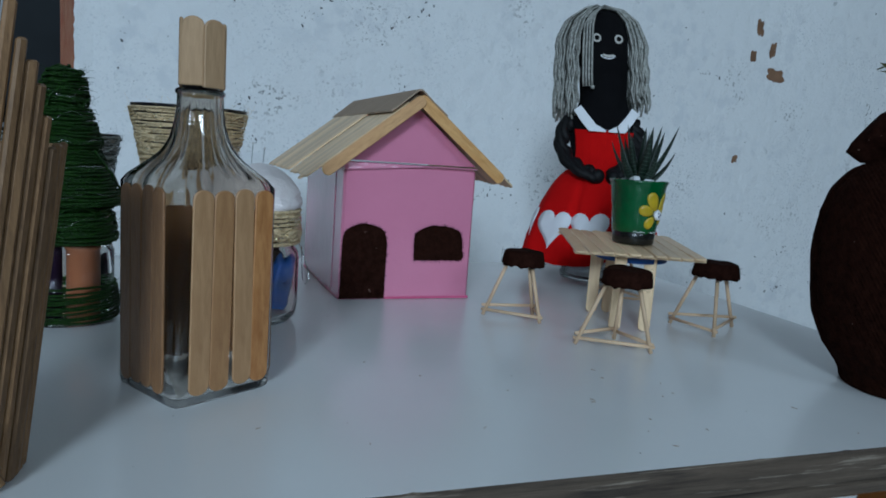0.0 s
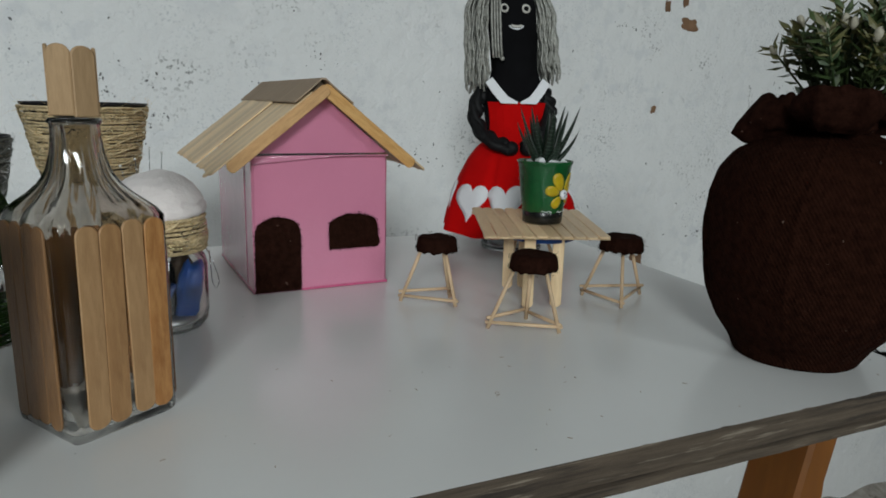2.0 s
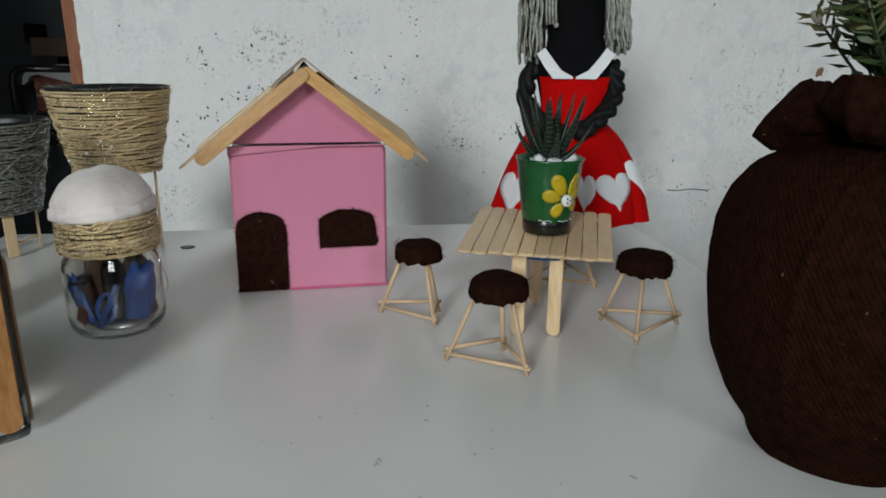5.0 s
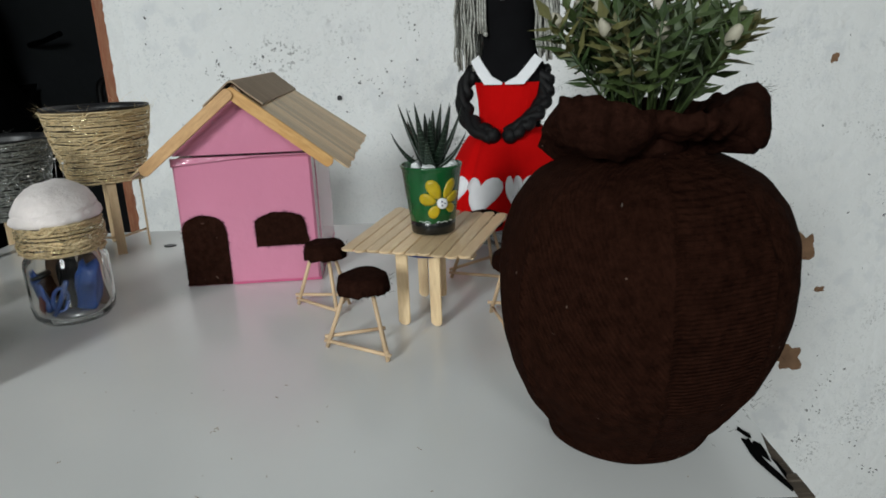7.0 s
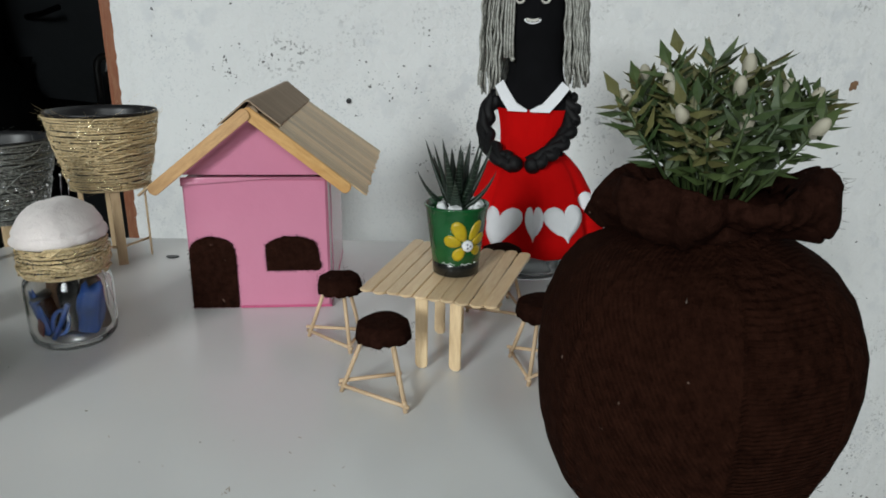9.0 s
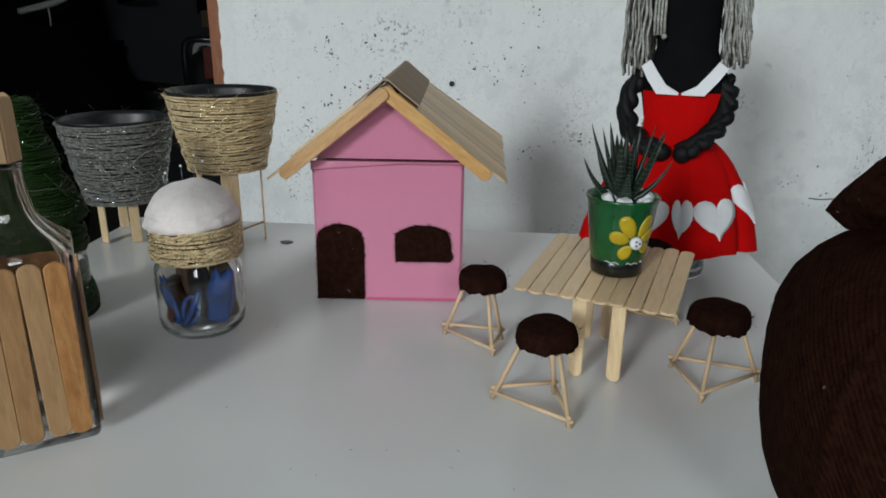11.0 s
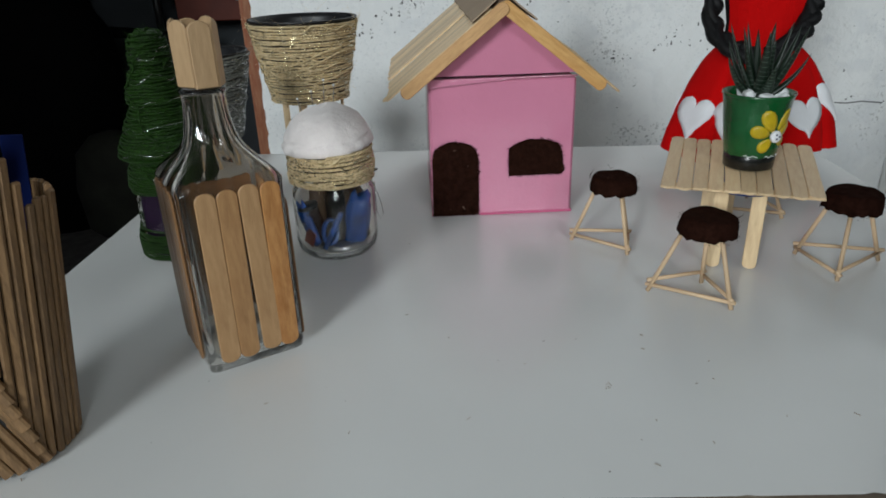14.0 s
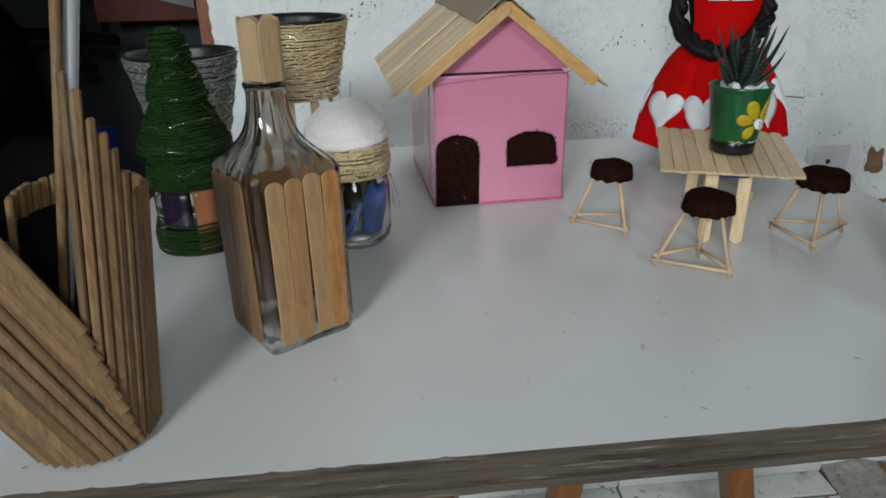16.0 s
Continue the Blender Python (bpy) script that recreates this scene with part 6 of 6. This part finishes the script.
    # white straps
    for s in (-1, 1):
        flat_ = [(s * 0.0375, 0.1985), (s * 0.0295, 0.2045), (s * 0.0225, 0.195), (s * 0.013, 0.1835), (s * 0.0015, 0.1775), (s * 0.0015, 0.1755), (s * 0.0205, 0.1755), (s * 0.030, 0.187)]
        v = [(x, -0.0316 + 0.40 * max(0.0, z - 0.1765) + 0.006 * (abs(x) / 0.03) ** 2 * 0.5, z) for x, z in flat_]
        v += [(x, y + 0.0022, z) for x, y, z in v]
        g.add(v, [tuple(range(8)), tuple(range(15, 7, -1))] + [(i, (i + 1) % 8, 8 + (i + 1) % 8, 8 + i) for i in range(8)], WHITE)
    # braided arms
    for s in (-1, 1):
        path = np.array([(s * 0.036, -0.004, 0.190), (s * 0.0455, -0.008, 0.176), (s * 0.0475, -0.014, 0.158), (s * 0.041, -0.026, 0.142), (s * 0.027, -0.038, 0.132), (s * 0.010, -0.0435, 0.126)])
        if s > 0:
            path = np.array([(0.034, -0.004, 0.190), (0.0405, -0.008, 0.176), (0.0405, -0.015, 0.162), (0.034, -0.027, 0.147), (0.022, -0.039, 0.135), (0.008, -0.0445, 0.126)])
        tt = np.linspace(0, 5, 34)
        mid = np.stack([np.interp(tt, range(6), path[:, c]) for c in range(3)], 1)
        for ph in range(3):
            w = tt * 2.6 + ph * TAU / 3
            pts = mid + np.stack([0.0042 * np.cos(w), 0.0032 * np.sin(w), 0.0040 * np.sin(w)], 1)
            tube(pts, 0.0056, 8, g, ARM)
        ball(0.0085, g, pose(s * 0.009, -0.0435, 0.1255), ARM, 12)
    # yarn hair
    rng = random.Random(14)
    for k in range(200):
        s = -1 if k % 2 else 1
        a = rng.uniform(-0.62, 1.55)
        x0 = s * rng.uniform(0.0, 0.007) - 0.004
        yfront = -math.sin(max(0, -a)) * 0.02
        rx = rng.uniform(0.031, 0.055) if s < 0 else rng.uniform(0.030, 0.050)
        ry = 0.030 * math.sin(a) + rng.uniform(-0.003, 0.003)
        zb = rng.uniform(0.186, 0.222) if s < 0 else rng.uniform(0.196, 0.228)
        cx = s * rx * (0.85 + 0.15 * math.cos(a))
        wob = rng.uniform(0, 6)
        pts = [(x0, ry * 0.6, 0.3195 + rng.uniform(0, 0.003)), (cx * 0.45, ry * 0.9, 0.317), (cx * 0.80, ry, 0.304), (cx * 0.97, ry, 0.285)]
        n = 9
        for j in range(1, n + 1):
            z = 0.285 + (zb - 0.285) * j / n
            pts.append((cx * (1.0 + 0.05 * j / n) + 0.0012 * math.sin(j * 1.7 + wob), ry + 0.0012 * math.cos(j * 1.9 + wob), z))
        tube(pts, rng.uniform(0.0009, 0.0015), 5, g, HAIR)
    pts = [(-0.004, -0.020, 0.320), (-0.014, -0.027, 0.310), (-0.0175, -0.029, 0.296), (-0.0185, -0.0285, 0.270), (-0.019, -0.0285, 0.240), (-0.0185, -0.028, 0.226)]
    for dx in (0, -0.003, -0.006, -0.009):
        tube([(x + dx * min(1, (0.320 - z) * 40), y + 0.002 + abs(dx) * 0.5, z) for x, y, z in pts], 0.0013, 5, g, HAIR)
    ball(0.0025, g, pose(-0.0185, -0.028, 0.225), HAIR, 8)
    # eyes and mouth
    for x in (-0.0128, 0.0122):
        lathe([(0.0050, 0.0), (0.0052, 0.0008), (0.0044, 0.0018), (0.001, 0.0022)], 18, None, g, EYE, pose(x, -0.0240, 0.2815, 90, 0, 0))
        lathe([(0.0028, 0.0), (0.0028, 0.0012), (0.001, 0.0014)], 14, None, g, BLACK, pose(x, -0.0256, 0.2815, 90, 0, 0))
    for dz in (0.0, 0.0032):
        tube([(0.0085 * math.sin(t), -0.0262 + 0.0016 * abs(math.sin(t)), 0.2585 + dz * math.cos(t) ** 2 + 0.0045 * (1 - math.cos(t)) * 1.2) for t in np.linspace(-1.25, 1.25, 11)], 0.0009, 5, g, WHITE)
    tube([(0.0062 * t, -0.0258, 0.2612 + 0.0014 * t * t) for t in np.linspace(-1, 1, 7)], 0.0016, 6, g, EYE)
    # the head leans back a little
    g.v = [(x - 0.06 * max(0.0, z - 0.2), y + 0.20 * max(0.0, z - 0.2), z) for x, y, z in g.v]
    solid("rag_doll", g, [M_BLACK, M_RED, M_WHITE, M_HAIR, M_BLACK_GLOSS, M_EYE], pose(0.6030, 0.8530, -0.003, 0, 0, -18), "dark felt rag doll in a red dress, grey yarn hair", "doll")


rag_doll()
cup = solid("plastic_cup", lathe([(0.030, 0.0), (0.036, 0.0008), (0.037, 0.004), (0.0365, 0.008), (0.0335, 0.066), (0.0322, 0.066), (0.0352, 0.008), (0.030, 0.003), (0.001, 0.003)], 48), M_PLASTIC, pose(0.6050, 0.8480, 0.0), "upturned clear plastic cup that carries the doll", "cup")
cup.visible_shadow = False

# marks and crumbs on the laminate
g = prism([(0.0068 * math.cos(t) * (1 + 0.15 * math.sin(3 * t)), 0.0048 * math.sin(t)) for t in np.linspace(0, TAU, 18)[:-1]], 0.0012, pose(0.2075, 0.876, 0.0013, -90, 0, 0))
solid("dark_scrap", g, M_BLACK_POT, Matrix.Identity(4), "small dark scrap lying on the white table", "scrap")
rng = random.Random(77)
g = Geo()
for x, y in [(0.3875, 0.4690), (0.3890, 0.4660), (0.3865, 0.4650), (0.3900, 0.4680), (0.4069, 0.4375), (0.4173, 0.5041), (0.4375, 0.4691), (0.4479, 0.4730), (0.42, 0.52), (0.45, 0.49), (0.345, 0.49), (0.31, 0.44), (0.27, 0.55), (0.43, 0.42), (0.10, 0.398), (0.055, 0.398), (0.51, 0.44), (0.40, 0.405), (0.25, 0.43), (0.30, 0.52), (0.20, 0.455)]:
    l, a = rng.uniform(0.0012, 0.0035), rng.uniform(0, 3.1)
    tube([(x, y, 0.0004), (x + l * math.cos(a), y + l * math.sin(a), 0.0005)], 0.00018, 4, g)
for _ in range(12):
    x, y = rng.uniform(TX0 + 0.01, TX1 - 0.02), rng.uniform(TY0 + 0.005, TY1 - 0.02)
    tube([(x, y, 0.0002), (x + rng.uniform(-0.001, 0.001), y + rng.uniform(-0.001, 0.001), 0.0003)], 0.00022, 4, g)
solid("crumbs", g, M_CARD, Matrix.Identity(4), "dark crumbs scattered over the white table top", "crumbs", kind="stuff")

# bare concrete where the tiling ends, with crumbled plaster at the wall's foot
rng = random.Random(31)
g = Geo()
nx, ny, x0, y0 = 50, 150, 1.279, -3.2
v = []
for iy in range(ny + 1):
    for ix in range(nx + 1):
        x, y = x0 + 1.22 * ix / nx, y0 + (WALL_Y - y0) * iy / ny
        heap = 0.03 * max(0.0, 1 - (WALL_Y - y) / 0.07) * max(0.0, 0.5 + noise.noise(Vector((x * 9, y * 9, 1))))
        v.append((x, y, FLOOR - 0.002 + heap + 0.004 * noise.noise(Vector((x * 14, y * 14, 0))) * (1 if ix else 0)))
g.add(v, [(iy * (nx + 1) + ix, iy * (nx + 1) + ix + 1, (iy + 1) * (nx + 1) + ix + 1, (iy + 1) * (nx + 1) + ix) for iy in range(ny) for ix in range(nx)], smooth=True)
solid("bare_concrete", g, M_CONCRETE, Matrix.Identity(4), "rough grey-brown concrete where the floor tiles end", "floor", kind="structure")
for x, y, w in ((1.50, 1.325, 0.030), (1.545, 1.335, 0.022), (1.44, 1.335, 0.014), (1.475, 1.30, 0.010), (1.40, 1.34, 0.012)):
    rr = [rng.uniform(0.7, 1.25) for _ in range(12)]
    g = lathe([(w * 0.9, -0.004), (w, w * 0.3), (w * 0.7, w * 0.75), (w * 0.2, w * 0.95)], 12, lambda a, r_, z: (r_ * rr[int(a / TAU * 12 + 0.5) % 12] * math.cos(a), r_ * rr[int(a / TAU * 12 + 0.5) % 12] * math.sin(a), z), smooth=False)
    solid("plaster_lump", g, M_CHIP if w > 0.013 else M_CONCRETE, pose(x, y, FLOOR + 0.006), "broken lump of brown plaster at the wall's foot", "rubble", "lumps at the wall's foot")
base_board = thing("baseboard", Matrix.Identity(4), "low white tile skirting along the plaster wall", "skirting")
tagged(base_board, kind="structure")
for k in range(3):
    x1_ = 1.279 - 0.52 * k
    part("skirting_tile", span(max(-0.03, x1_ - 0.516), x1_, WALL_Y - 0.010, WALL_Y - 0.001, FLOOR + 0.001, FLOOR + 0.062, 0.0015), M_TILE, base_board)

# ---- floor tiles ----
tile_me = box(0.514, 0.514, 0.008, 0.0015).mesh("floor_tile", [M_TILE])
cut_me = box(0.514, 0.080, 0.008, 0.0015).mesh("floor_tile", [M_TILE])
for ix in range(6):
    for iy in range(9):
        part("floor_tile", tile_me, None, floor, at=pose(1.019 - 0.52 * ix, 1.012 - 0.52 * iy, FLOOR - 0.004))
    part("floor_tile", cut_me, None, floor, at=pose(1.019 - 0.52 * ix, 1.316, FLOOR - 0.004))
